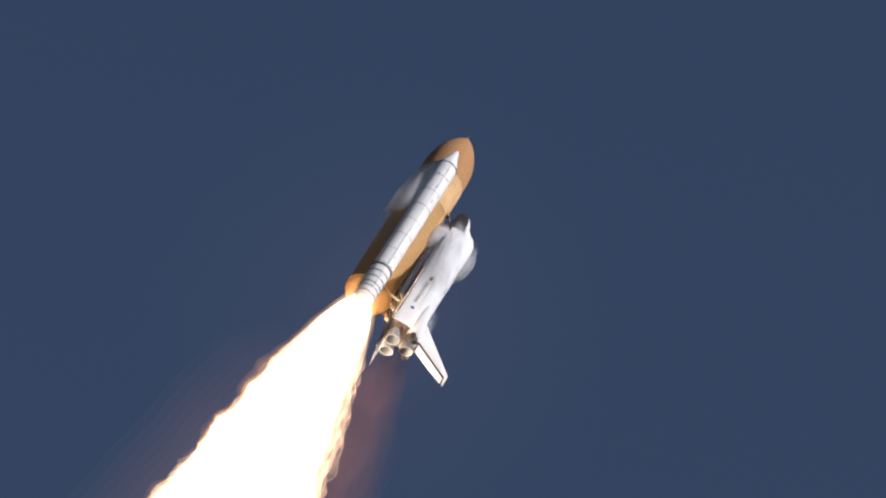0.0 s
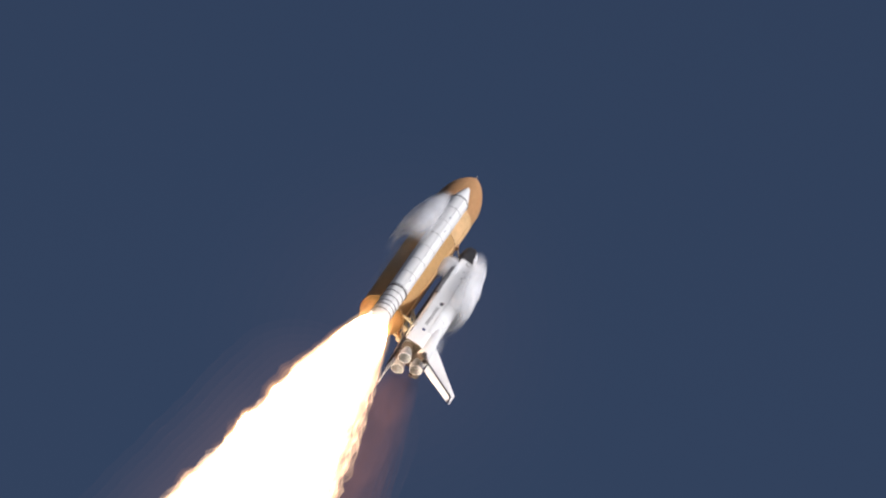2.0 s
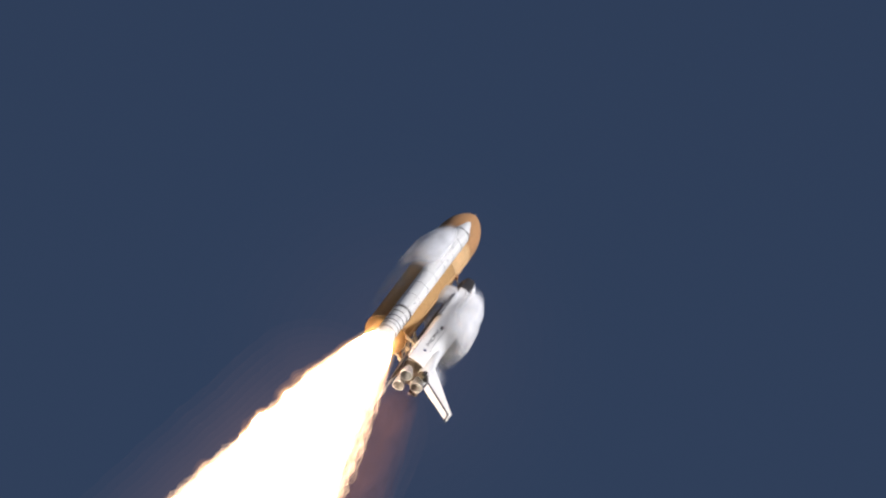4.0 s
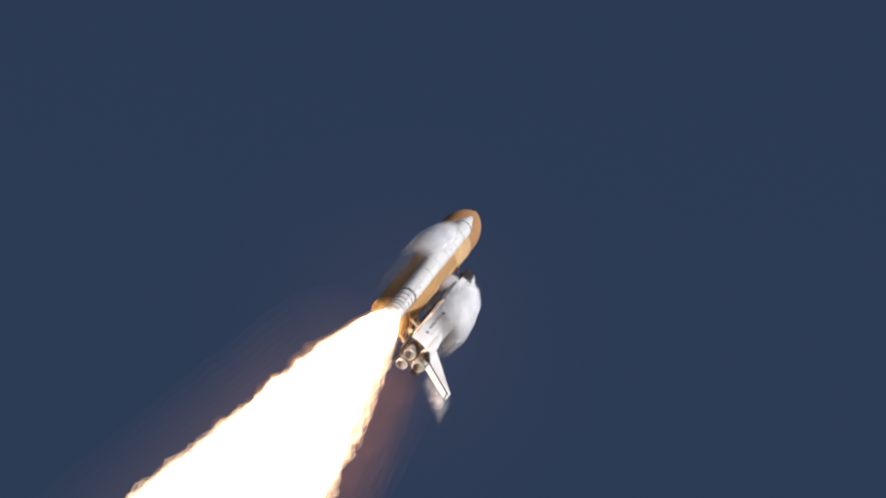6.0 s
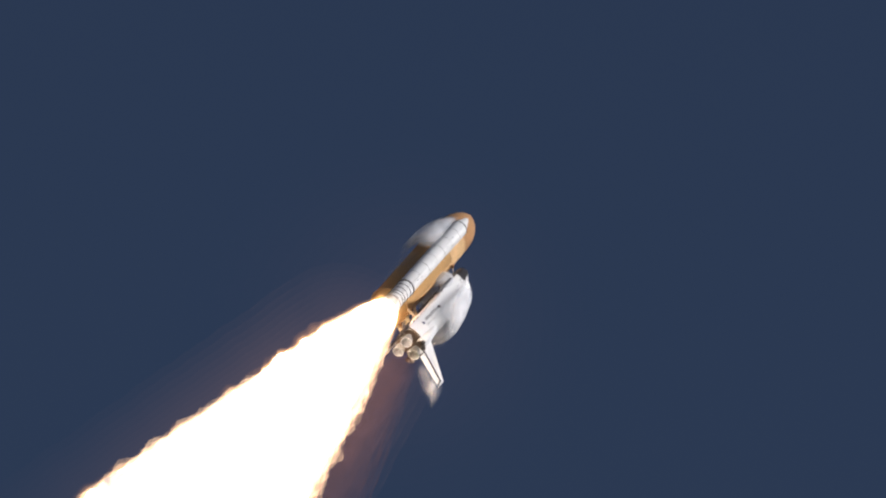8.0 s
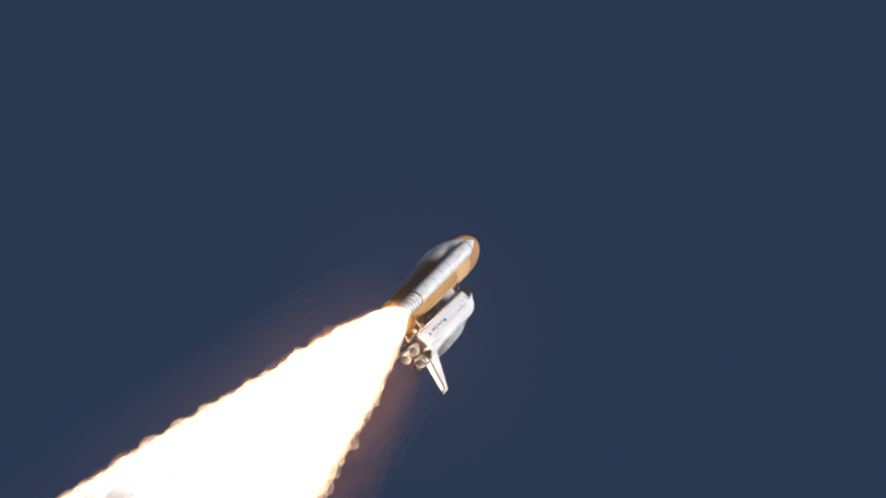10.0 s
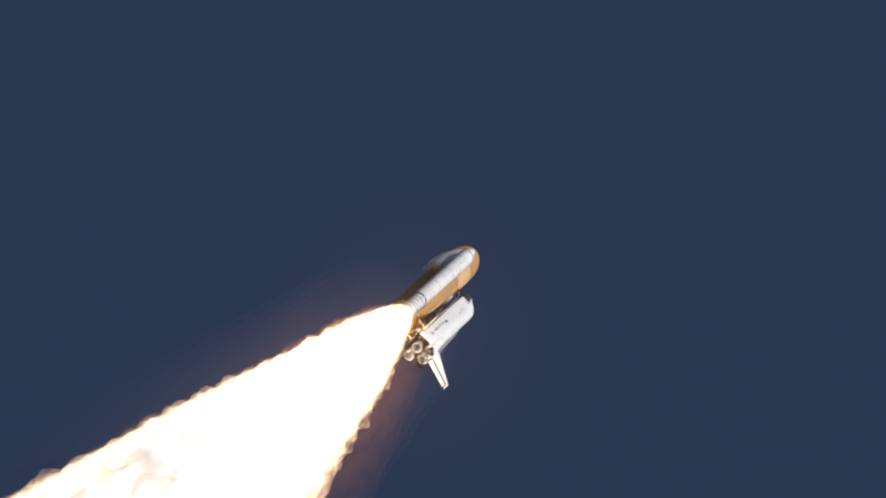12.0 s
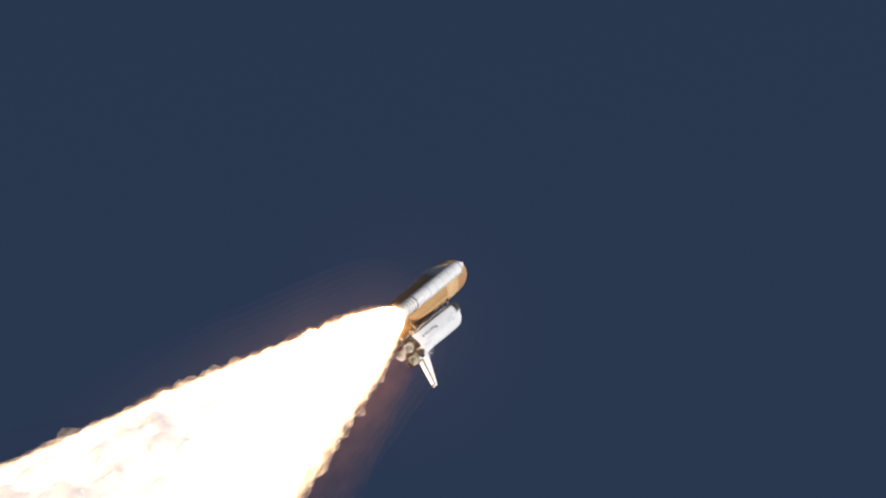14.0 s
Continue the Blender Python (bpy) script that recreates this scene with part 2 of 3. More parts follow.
def lathe(profile, segs=48, a0=0.0, a1=2 * math.pi, bm=None, at=(0, 0), closed_ends=True):
    """A surface turned round the z axis from (z, r) pairs."""
    bm = bm or bmesh.new()
    full = abs(a1 - a0 - 2 * math.pi) < 1e-6
    n = segs if full else segs + 1
    rings = []
    for z, r in profile:
        rings.append([bm.verts.new((at[0] + r * math.cos(a0 + (a1 - a0) * i / segs), at[1] + r * math.sin(a0 + (a1 - a0) * i / segs), z)) for i in range(n)])
    for p, q in zip(rings, rings[1:]):
        for i in range(segs):
            j = (i + 1) % n
            bm.faces.new((p[i], p[j], q[j], q[i]))
    if full and closed_ends:
        for ring, (z, r) in ((rings[0], profile[0]), (rings[-1], profile[-1])):
            if r > 1e-4:
                bm.faces.new(ring)
    bmesh.ops.remove_doubles(bm, verts=bm.verts, dist=1e-5)
    return bm


def loft(rings, caps=True, bm=None):
    bm = bm or bmesh.new()
    rows = [[bm.verts.new(p) for p in r] for r in rings]
    n = len(rows[0])
    for p, q in zip(rows, rows[1:]):
        for i in range(n):
            j = (i + 1) % n
            bm.faces.new((p[i], p[j], q[j], q[i]))
    if caps:
        bm.faces.new(rows[0])
        bm.faces.new(rows[-1])
    return bm


def box(c, s, rot=None, bm=None, bevel=0.0):
    bm = bm or bmesh.new()
    m = Matrix.Translation(c) @ (rot or Matrix.Identity(4)) @ Matrix.Diagonal((*s, 1))
    r = bmesh.ops.create_cube(bm, size=1, matrix=m)
    if bevel:
        es = list({e for v in r["verts"] for e in v.link_edges})
        bmesh.ops.bevel(bm, geom=es, offset=bevel, segments=2, affect='EDGES')
    return bm


def rod(a, b, r, bm=None, segs=12, r2=None):
    bm = bm or bmesh.new()
    a, b = Vector(a), Vector(b)
    d = b - a
    m = Matrix.Translation((a + b) / 2) @ d.to_track_quat('Z', 'Y').to_matrix().to_4x4()
    bmesh.ops.create_cone(bm, cap_ends=True, segments=segs, radius1=r, radius2=r if r2 is None else r2, depth=d.length, matrix=m)
    return bm


def tube(points, r, segs=10, bm=None):
    bm = bm or bmesh.new()
    for p, q in zip(points, points[1:]):
        rod(p, q, r, bm, segs)
    for p in points[1:-1]:
        bmesh.ops.create_icosphere(bm, subdivisions=2, radius=r * 1.02, matrix=Matrix.Translation(p))
    return bm


def ring_band(z, r, h, t, segs=48, at=(0, 0)):
    """A raised band round the body."""
    return lathe([(z - h / 2, r - 0.05), (z - h / 2, r + t * 0.7), (z - h / 4, r + t), (z + h / 4, r + t), (z + h / 2, r + t * 0.7), (z + h / 2, r - 0.05)], segs, at=at, closed_ends=False)


# ---------------------------------------------------------------- ground
# Never in view: a plain sheet added under the camera to bounce light up.
def ground():
    bm = bmesh.new()
    bmesh.ops.create_grid(bm, x_segments=60, y_segments=60, size=30000)
    for v in bm.verts:
        d = v.co.xy.length
        v.co.z = -0.02 + (0 if d < 200 else 0.6 * noise.noise(v.co * 0.0007))
    g = part("ground", bm, M_GROUND)
    tagged(g, "flat green-brown ground sheet, out of view, added for bounce light", "ground", kind="structure")


ground()


# ---------------------------------------------------------------- external tank
def external_tank():
    et = thing("external_tank", "huge orange foam-covered fuel tank with pointed nose", "fuel tank", "launch vehicle")
    # ogive nose of the oxygen tank
    L, r = 9.9, 4.2
    big = (L * L + r * r) / (2 * r)
    prof = []
    for i in range(25):
        u = L * i / 24
        prof.append((36.2 + u, max(0.0, math.sqrt(big * big - u * u) - (big - r))))
    prof = [(p if p[1] > 0.42 else (p[0], 0.42)) for p in prof[:-1]]
    part("oxygen_tank", lathe([(33.5, 4.2), (34.8, 4.2)] + prof, 64), M_FOAM, et, "smooth orange foam nose section")
    part("nose_spike", lathe([(prof[-1][0] - 0.3, 0.42), (prof[-1][0] + 0.15, 0.36), (prof[-1][0] + 0.7, 0.1), (46.95, 0.03)], 20), M_GREYNOSE, et, "small grey spike at the tip")
    # ribbed intertank
    bm = bmesh.new()
    n = 108
    rows = []
    for z in (26.4, 26.45, 33.45, 33.5):
        edge = z in (26.4, 33.5)
        rows.append([bm.verts.new(((4.2 if edge else 4.2 + (0.075 if (i // 2) % 2 else 0.0)) * math.cos(2 * math.pi * i / (2 * n)), (4.2 if edge else 4.2 + (0.075 if (i // 2) % 2 else 0.0)) * math.sin(2 * math.pi * i / (2 * n)), z)) for i in range(2 * n)])
    for p, q in zip(rows, rows[1:]):
        for i in range(2 * n):
            bm.faces.new((p[i], p[(i + 1) % (2 * n)], q[(i + 1) % (2 * n)], q[i]))
    part("intertank", bm, M_RIB, et, "ribbed orange foam ring", smooth=False)
    # hydrogen tank with the domed tail
    dome = [(2.8 - 2.9 * math.sin(a), 4.2 * math.cos(a)) for a in [math.pi / 2 * k / 14 for k in range(15)]][::-1]
    part("hydrogen_tank", lathe(dome + [(z, 4.2) for z in (8, 14, 20, 26.4)], 64), M_FOAMAFT, et, "golden foam-covered main section")
    for z in (26.4, 33.5, 2.8):
        part("flange", ring_band(z, 4.2, 0.35, 0.10, 64), M_RIB, et)
    for z in (8.1, 14.0, 20.2):
        part("weld_ring", ring_band(z, 4.2, 0.16, 0.02, 64), M_FOAMAFT, et)
    # oxygen feed pipe and cable trays on the orbiter's side, away from the near booster
    a = radians(30)
    px, py = 4.55 * math.cos(a), 4.55 * math.sin(a)
    part("feed_pipe", tube([(px * 0.9, py * 0.9, 28.5), (px, py, 27.6), (px, py, 4.2), (px + 0.8, py - 0.2, 2.6), (6.4, 1.6, 1.2)], 0.26, 14), M_FOAMPIPE, et, "long orange feed pipe")
    for k in range(9):
        part("pipe_bracket", box((px * 0.96, py * 0.96, 5.5 + k * 2.6), (0.7, 0.5, 0.22), pose(0, 0, 0, 0, 0, 30), bevel=0.04), M_FOAMPIPE, et)
    a = radians(-28)
    part("cable_tray", box((4.27 * math.cos(a), 4.27 * math.sin(a), 17.5), (0.22, 0.36, 29), pose(0, 0, 0, 0, 0, -28), bevel=0.05), M_RIB, et, "long foam-covered cable tray")
    a = radians(42)
    part("cable_tray", box((4.27 * math.cos(a), 4.27 * math.sin(a), 23), (0.2, 0.3, 34), pose(0, 0, 0, 0, 0, 42), bevel=0.05), M_RIB, et)
    # forward two-legged mount to the orbiter
    for s in (-1, 1):
        part("forward_strut", rod((4.15, 1.3 * s, 26.9), (6.05, 0.12 * s, 25.9), 0.11), M_STEEL, et)
        part("strut_ramp", rod((4.0, 1.3 * s, 27.8), (4.3, 1.3 * s, 26.5), 0.1, r2=0.45), M_FOAM, et)
    # aft frame, struts and fuel fittings
    for s in (-1, 1):
        part("aft_strut", rod((3.2, 2.5 * s, 3.1), (6.15, 2.45 * s, 2.7), 0.3), M_STEEL, et, "pale metal strut")
        part("aft_strut", rod((4.1, 1.1 * s, 7.0), (6.0, 2.4 * s, 2.9), 0.27), M_STEEL, et)
        part("feed_fitting", rod((4.6, 1.6 * s, 1.6), (6.5, 1.7 * s, 1.0), 0.42, segs=18), M_STEEL, et)
        part("fitting_plate", box((6.3, 1.75 * s, 1.1), (0.5, 1.3, 1.5), bevel=0.12), M_FOAMPIPE, et)
        part("pressure_line", tube([(4.3, 2.0 * s, 6.0), (4.75, 2.1 * s, 3.6), (5.5, 2.2 * s, 2.0), (6.1, 2.1 * s, 1.4)], 0.17), M_STEEL, et)
    part("cross_beam", box((5.9, 0, 2.75), (0.5, 5.4, 0.42), bevel=0.08), M_STEEL, et, "pale metal cross beam")
    part("aft_strut", rod((3.9, -1.2, 3.0), (6.0, 2.2, 2.8), 0.12), M_STEEL, et)
    return et


# ---------------------------------------------------------------- boosters
def booster():
    sb = thing("solid_rocket_booster", "tall white solid rocket booster with dark joint rings", "rocket booster", "solid rocket boosters")

    def zb(x):
        return 46.9 - (x + 543 - 322.5) * 0.0254
    R = 1.855
    part("nose_cap", lathe([(zb(275), 0.86), (zb(240), 0.62), (zb(215), 0.34), (zb(204), 0.16), (zb(200), 0.0)], 40), M_WHITE, sb)
    part("frustum", lathe([(zb(392), R), (zb(390), R), (zb(275), 0.86)], 40), M_WHITE, sb, "white cone")
    part("forward_skirt", lathe([(zb(531), R), (zb(396), R)], 48), M_WHITE, sb)
    part("separation_ring", ring_band(zb(394), R, 0.24, 0.06), M_JOINT, sb, "dark ring below the cone")
    for x, h in ((531, 0.10), (691, 0.06), (851, 0.10), (1011, 0.06), (1171, 0.10), (1331, 0.06), (1491, 0.10)):
        part("field_joint", ring_band(zb(x), R, h, 0.02), M_JOINT, sb, "dark joint ring")
    for x0, x1 in ((531, 851), (851, 1171), (1171, 1491), (1491, 1840)):
        part("segment", lathe([(zb(x1), R), (zb((x0 + x1) / 2), R), (zb(x0), R)], 48), M_WHITE, sb)
    part("attach_ring", ring_band(zb(1511), R, 0.36, 0.16), M_JOINT, sb, "heavy dark attachment ring")
    for x in (1577, 1640, 1697, 1737, 1790):
        part("stiffener_ring", ring_band(zb(x), R, 0.13, 0.1), M_JOINT, sb, "dark stiffener ring")
    # flared aft skirt and nozzle
    part("aft_skirt", lathe([(zb(1930), 2.62), (zb(1925), 2.66), (zb(1880), 2.25), (zb(1837), R + 0.02), (zb(1836), R - 0.1)], 48, closed_ends=False), M_WHITE, sb, "flared white skirt")
    part("skirt_ring", ring_band(zb(1926), 2.6, 0.2, 0.08), M_JOINT, sb)
    part("nozzle", lathe([(zb(1990), 1.9), (zb(1950), 1.75), (zb(1880), 1.2), (zb(1870), 1.1)], 40), M_HEAT, sb, "dark nozzle")
    for k in range(4):
        a = radians(45 + 90 * k)
        part("hold_down_post", box((2.5 * math.cos(a), 2.5 * math.sin(a), zb(1905)), (0.5, 0.5, 1.3), pose(0, 0, 0, 0, 0, 45 + 90 * k), bevel=0.08), M_WHITE, sb)
        b = radians(20 + 90 * k)
        part("separation_motor", rod((2.35 * math.cos(b), 2.35 * math.sin(b), zb(1905)), (2.1 * math.cos(b), 2.1 * math.sin(b), zb(1868)), 0.17), M_WHITE, sb)
    # cable tunnel on the outer side, small access marks
    part("systems_tunnel", box((0.55, -1.83, (zb(410) + zb(1830)) / 2), (0.26, 0.16, zb(410) - zb(1830)), pose(0, 0, 0, 0, 0, 17), bevel=0.04), M_WHITE, sb, "thin white cable tunnel")
    for x, a in ((455, -70), (780, -60), (1100, -70), (1400, -62), (640, -80)):
        q = radians(a)
        part("camera_fitting", box((R * math.cos(q), R * math.sin(q), zb(x)), (0.12, 0.14, 0.8), pose(0, 0, 0, 0, 0, a), bevel=0.03), M_BELL, sb, "small dark fitting")
    # struts to the tank
    for x, dx in ((1.0, 0.9), (-1.0, -0.9), (0.2, -0.4)):
        part("tank_strut", rod((x, 1.6, zb(1511)), (dx * 2.2, 3.1, zb(1511) + 0.1), 0.13), M_STEEL, sb)
    part("forward_mount", box((0, 2.0, zb(442)), (0.7, 0.7, 0.6), bevel=0.1), M_WHITE, sb)
    return sb


# ---------------------------------------------------------------- orbiter
def orb(X, Y, Z):
    """Station inches of the orbiter (aft, port, up) to metres of the stack."""
    return Vector((8.55 + (Z - 400) * 0.0254, -Y * 0.0254, 36.27 - 0.0254 * X))


STATIONS = [  # station, half width, bottom, top
    (237, 3, 334, 342), (243, 14, 322, 354), (255, 27, 312, 365), (280, 44, 299, 380), (310, 58, 290, 394), (350, 74, 283, 410), (390, 87, 278, 426),
    (408, 91, 277, 437), (430, 95, 275, 462), (452, 98, 274, 484), (480, 101, 273, 497), (520, 103, 272, 501), (578, 105, 271, 502)]


def section(X, w, zb, zt, n=48):
    pts = []
    mid = 400.0 if zt == 401 else min(400.0, zb + (zt - zb) * 0.55)
    for i in range(n):
        a = 2 * math.pi * i / n
        c, s = math.cos(a), math.sin(a)
        if s >= 0:
            y, z = w * c, mid + (zt - mid) * s
        else:
            e = 0.42
            y = w * math.copysign(abs(c) ** e, c)
            z = mid + (mid - zb) * math.copysign(abs(s) ** e, s)
        pts.append(orb(X, y, z))
    return pts


def paint_faces(bm, rule):
    """Material slots by place on the body."""
    bm.normal_update()
    for f in bm.faces:
        c = f.calc_center_median()
        f.material_index = rule((36.27 - c.z) / 0.0254, -c.y / 0.0254, 400 + (c.x - 8.55) / 0.0254, f.normal)


def airfoil(le, te, t, up, n=9):
    """A closed ring of points: rounded leading edge, thin trailing edge. t: thickness in metres."""
    le, te = Vector(le), Vector(te)
    top, bot = [], []
    for i in range(n + 1):
        u = (i / n) ** 1.6
        h = 2.6 * (0.2969 * math.sqrt(u) - 0.126 * u - 0.3516 * u * u + 0.2843 * u ** 3 - 0.1015 * u ** 4) / 0.5 * 0.42
        p = le.lerp(te, u)
        top.append(p + up * t * max(h, 0.004))
        if 0 < i:
            bot.append(p - up * t * max(h, 0.004))
    return top + bot[::-1]


def orbiter():
    ob = thing("orbiter", "white winged space plane with black belly, engines burning", "space plane", "launch vehicle")
    # forward fuselage with the crew cabin
    bm = loft([section(*s) for s in STATIONS])

    def fwd(X, Y, Z, n):
        if X < 262:
            return 2
        if (X < 478 and Z < 372 + (X - 300) * 0.12) or Z < 300:
            return 1
        return 0
    paint_faces(bm, fwd)
    part("forward_fuselage", bm, [M_TILE, M_BLACK, M_GREYNOSE], ob, "white nose with black lower tiles")
    # windows: six in front, two overhead
    for s in (-1, 1):
        for y0, y1, x0, x1 in ((6, 30, 412, 436), (33, 58, 414, 438), (61, 80, 422, 448)):
            bm = bmesh.new()
            quad = []
            for X, y in ((x0, y0), (x0, y1), (x1, y1), (x1, y0)):
                k = (X - 408) / (452 - 408)
                w, zt = 91 + 7 * k, 437 + 47 * k
                mid = 366 + 34 * min(1, k + 0.3)
                c = min(0.98, y / w)
                quad.append(orb(X - 1.5, s * y * 1.01, mid + (zt - mid) * math.sqrt(1 - c * c) + 2.0))
            inner = [p - Vector((0.06, 0, -0.04)) for p in quad]
            loft([quad, inner], bm=bm)
            part("window", bm, M_GLASS, ob, "dark cabin window", smooth=False)
    part("window_surround", loft([[p + Vector((0.012, 0, 0.012)) for p in section(X, w + 0.6, zb, zt + 0.8)[5:20]] for X, w, zb, zt in ((400, 89.5, 277, 432), (430, 95, 275, 462), (456, 98.5, 274, 486))], caps=False), M_BLACK, ob, "black tiles round the windows")
    for s in (-1, 1):
        part("side_hatch", rod(orb(505, s * 100, 372), orb(505, s * 104.2, 372), 0.52, segs=24), M_BLACK, ob, "round crew hatch")
        part("hatch_cover", rod(orb(505, s * 100, 372), orb(505, s * 104.8, 372), 0.42, segs=24), M_TILE, ob)
        for X, Z in ((300, 352), (330, 360), (318, 342)):
            part("thruster_port", rod(orb(X, s * (62 if X < 320 else 68), Z), orb(X, s * (65 if X < 320 else 72), Z), 0.14), M_BLACK, ob)
    # mid fuselage and payload doors
    bm = loft([section(X, 105, zb, 401, 48) for X, zb in ((578, 271), (800, 268), (1040, 267), (1307, 268))])
    paint_faces(bm, lambda X, Y, Z, n: 1 if Z < 300 else 0)
    part("mid_fuselage", bm, [M_TILE, M_BLACK], ob, "white side walls and black belly")
    doors = [(580, 762), (764, 944), (946, 1126), (1128, 1305)]
    for s in (-1, 1):
        for x0, x1 in doors:
            rings = []
            for X in (x0, (x0 + x1) / 2, x1):
                out = [orb(X, s * 104.6 * math.cos(a), 400 + 103 * math.sin(a)) for a in [math.pi / 2 * k / 14 * 0.985 + 0.03 for k in range(15)]]
                inn = [orb(X, s * 100 * math.cos(a), 400 + 98 * math.sin(a)) for a in [math.pi / 2 * k / 14 * 0.985 + 0.03 for k in range(15)]]
                rings.append(out + inn[::-1])
            part("payload_door", loft(rings), M_BLANKET, ob, "curved white payload bay door")
    # small dark vents and latches along the side
    for s in (-1, 1):
        for X, Z in ((640, 402), (668, 386), (705, 404), (748, 402), (655, 425), (600, 372)):
            part("vent", box(orb(X, s * 105.0, Z), (0.22, 0.06, 0.30), bevel=0.02), M_BLACK, ob, "small dark vent")
    # lettering and emblems on both sides
    for s in (-1, 1):
        cu = bpy.data.curves.new("words", 'FONT')
        cu.body, cu.size, cu.extrude = "United States", 1.05, 0.01
        tmp = bpy.data.objects.new("words", cu)
        scene.collection.objects.link(tmp)
        dg = bpy.context.evaluated_depsgraph_get()
        me = bpy.data.meshes.new_from_object(tmp.evaluated_get(dg))
        bpy.data.objects.remove(tmp)
        me.materials.clear()
        me.materials.append(M_INK)
        words = new("lettering", me)
        words.parent = ob
        tagged(words, "black words on the fuselage side")
        # port side reads from the nose aft, starboard from the tail forward
        rd = Vector((0, 0, -1)) if s > 0 else Vector((0, 0, 1))
        upv = Vector((1, 0, 0))
        nr = rd.cross(upv)
        m = Matrix((rd, upv, nr)).transposed().to_4x4()
        m.translation = orb(1036 if s > 0 else 1288, s * 105.6, 352)
        words.matrix_basis = m
        part("flag", box(orb(1001, s * 105.2, 372), (0.55, 0.03, 0.9), bevel=0.008), M_INK, ob, "small striped flag")
        part("flag_field", box(orb(984, s * 105.6, 381), (0.28, 0.03, 0.4), bevel=0.008), M_RED, ob)
        part("emblem", rod(orb(1316, s * 104.9, 368), orb(1316, s * 107.2, 368), 0.34, segs=24), M_BLUE, ob, "round blue emblem")
    # aft fuselage
    bm = loft([section(X, w, zb, zt) for X, w, zb, zt in ((1307, 106, 268, 502), (1340, 108, 268, 500), (1400, 114, 270, 494), (1460, 118, 274, 488), (1492, 119, 278, 486))])
    paint_faces(bm, lambda X, Y, Z, n: 2 if X > 1488 else (1 if Z < 298 else 0))
    part("aft_fuselage", bm, [M_TILE, M_BLACK, M_HEAT], ob, "white tail section with dark heat shield")
    # manoeuvring pods
    for s in (-1, 1):
        rings = []
        for X, w, h in ((1180, 4, 3), (1200, 15, 14), (1240, 27, 27), (1300, 36, 38), (1380, 41, 45), (1460, 43, 47), (1510, 42, 46), (1522, 37, 41)):
            cz, cy = 462 + (X - 1180) * 0.035, 74
            rings.append([orb(X, s * (cy + w * math.cos(a)), cz + h * math.sin(a)) for a in [2 * math.pi * k / 24 for k in range(24)]])
        bm = loft(rings)
        paint_faces(bm, lambda X, Y, Z, n: 1 if X > 1518 else 0)
        pod = part("orbital_engine_pod", bm, [M_BLANKET, M_HEAT], ob, "bulging white engine pod")
        a0, ax = orb(1518, s * 84, 492), (orb(1568, s * 88, 508) - orb(1518, s * 84, 492))
        bm = lathe([(0, 0.2), (0.35, 0.34), (0.8, 0.50), (1.25, 0.58), (1.25, 0.52), (0.8, 0.44), (0.35, 0.26)], 28, closed_ends=False)
        bm.transform(Matrix.Translation(a0) @ ax.to_track_quat('Z', 'Y').to_matrix().to_4x4())
        part("pod_nozzle", bm, M_GREYNOSE, pod, "small dark nozzle")
        part("thruster_box", box(orb(1542, s * 116, 474), (0.85, 0.62, 1.1), bevel=0.08), M_BLACK, pod, "dark thruster housing")
    # main engines
    for X, Y, Z, py, pz in ((1445, 0, 443, 0, 16), (1468, 53, 342.6, 3.5, 10), (1468, -53, 342.6, -3.5, 10)):
        g = orb(X, Y, Z)
        d = (orb(X + 100 * math.cos(radians(pz)), Y + 100 * math.sin(radians(py)), Z + 100 * math.sin(radians(pz))) - g).normalized()
        m = Matrix.Translation(g) @ d.to_track_quat('Z', 'Y').to_matrix().to_4x4()
        prof = [(0.95, 0.30), (1.15, 0.38), (1.5, 0.56), (2.0, 0.78), (2.6, 0.96), (3.3, 1.09), (3.95, 1.17)]
        bm = lathe(prof, 40, closed_ends=False)
        bm.transform(m)
        bell = part("main_engine", bm, M_BELL, ob, "bell-shaped metal engine nozzle")
        bm = lathe([(3.95, 1.17), (4.0, 1.15), (3.95, 1.10)] + [(z, r - 0.06) for z, r in prof[::-1][1:]], 40, closed_ends=False)
        bm.transform(m)
        part("nozzle_lining", bm, M_BELLIN, bell, "pale bright inside of the nozzle")
        bm = lathe([(3.86, 1.17), (3.9, 1.215), (4.03, 1.215), (4.05, 1.17), (4.03, 1.12), (3.97, 1.10)], 40, closed_ends=False)
        bm.transform(m)
        part("nozzle_rim", bm, M_BELLRIM, bell, "pale rounded nozzle rim")
        for z, r in ((1.5, 0.58), (1.95, 0.78), (2.4, 0.92), (2.85, 1.02), (3.3, 1.10), (3.75, 1.16)):
            bm = ring_band(z, r, 0.1, 0.06, 40)
            bm.transform(m)
            part("hatband", bm, M_BELL, bell)
        bm = lathe([(0.2, 1.35), (0.55, 1.32), (0.95, 1.12), (1.2, 0.8), (1.28, 0.5)], 36, closed_ends=False)
        bm.transform(m)
        part("engine_dome", bm, M_HEAT, ob, "dark domed heat shield")
        bm = ring_band(0.6, 1.28, 0.22, 0.09, 36)
        bm.transform(m)
        part("dome_ring", bm, M_BELL, ob, "pale metal ring")
        bm = rod((0.95, 0.1, 1.0), (1.0, 0.1, 2.2), 0.14)
        bm.transform(m)
        part("drain_line", bm, M_BELL, bell)
    # body flap
    bm = loft([[orb(1500, s, z) for s, z in ((-118, 284), (118, 284), (118, 303), (-118, 303))], [orb(1530, s, z) for s, z in ((-118, 282), (118, 282), (118, 302), (-118, 302))], [orb(1612, s, z) for s, z in ((-112, 289), (112, 289), (112, 293), (-112, 293))]])
    part("body_flap", bm, M_BLACK, ob, "black flap under the engines", smooth=False)
    # wings
    up = Vector((1, 0, 0))
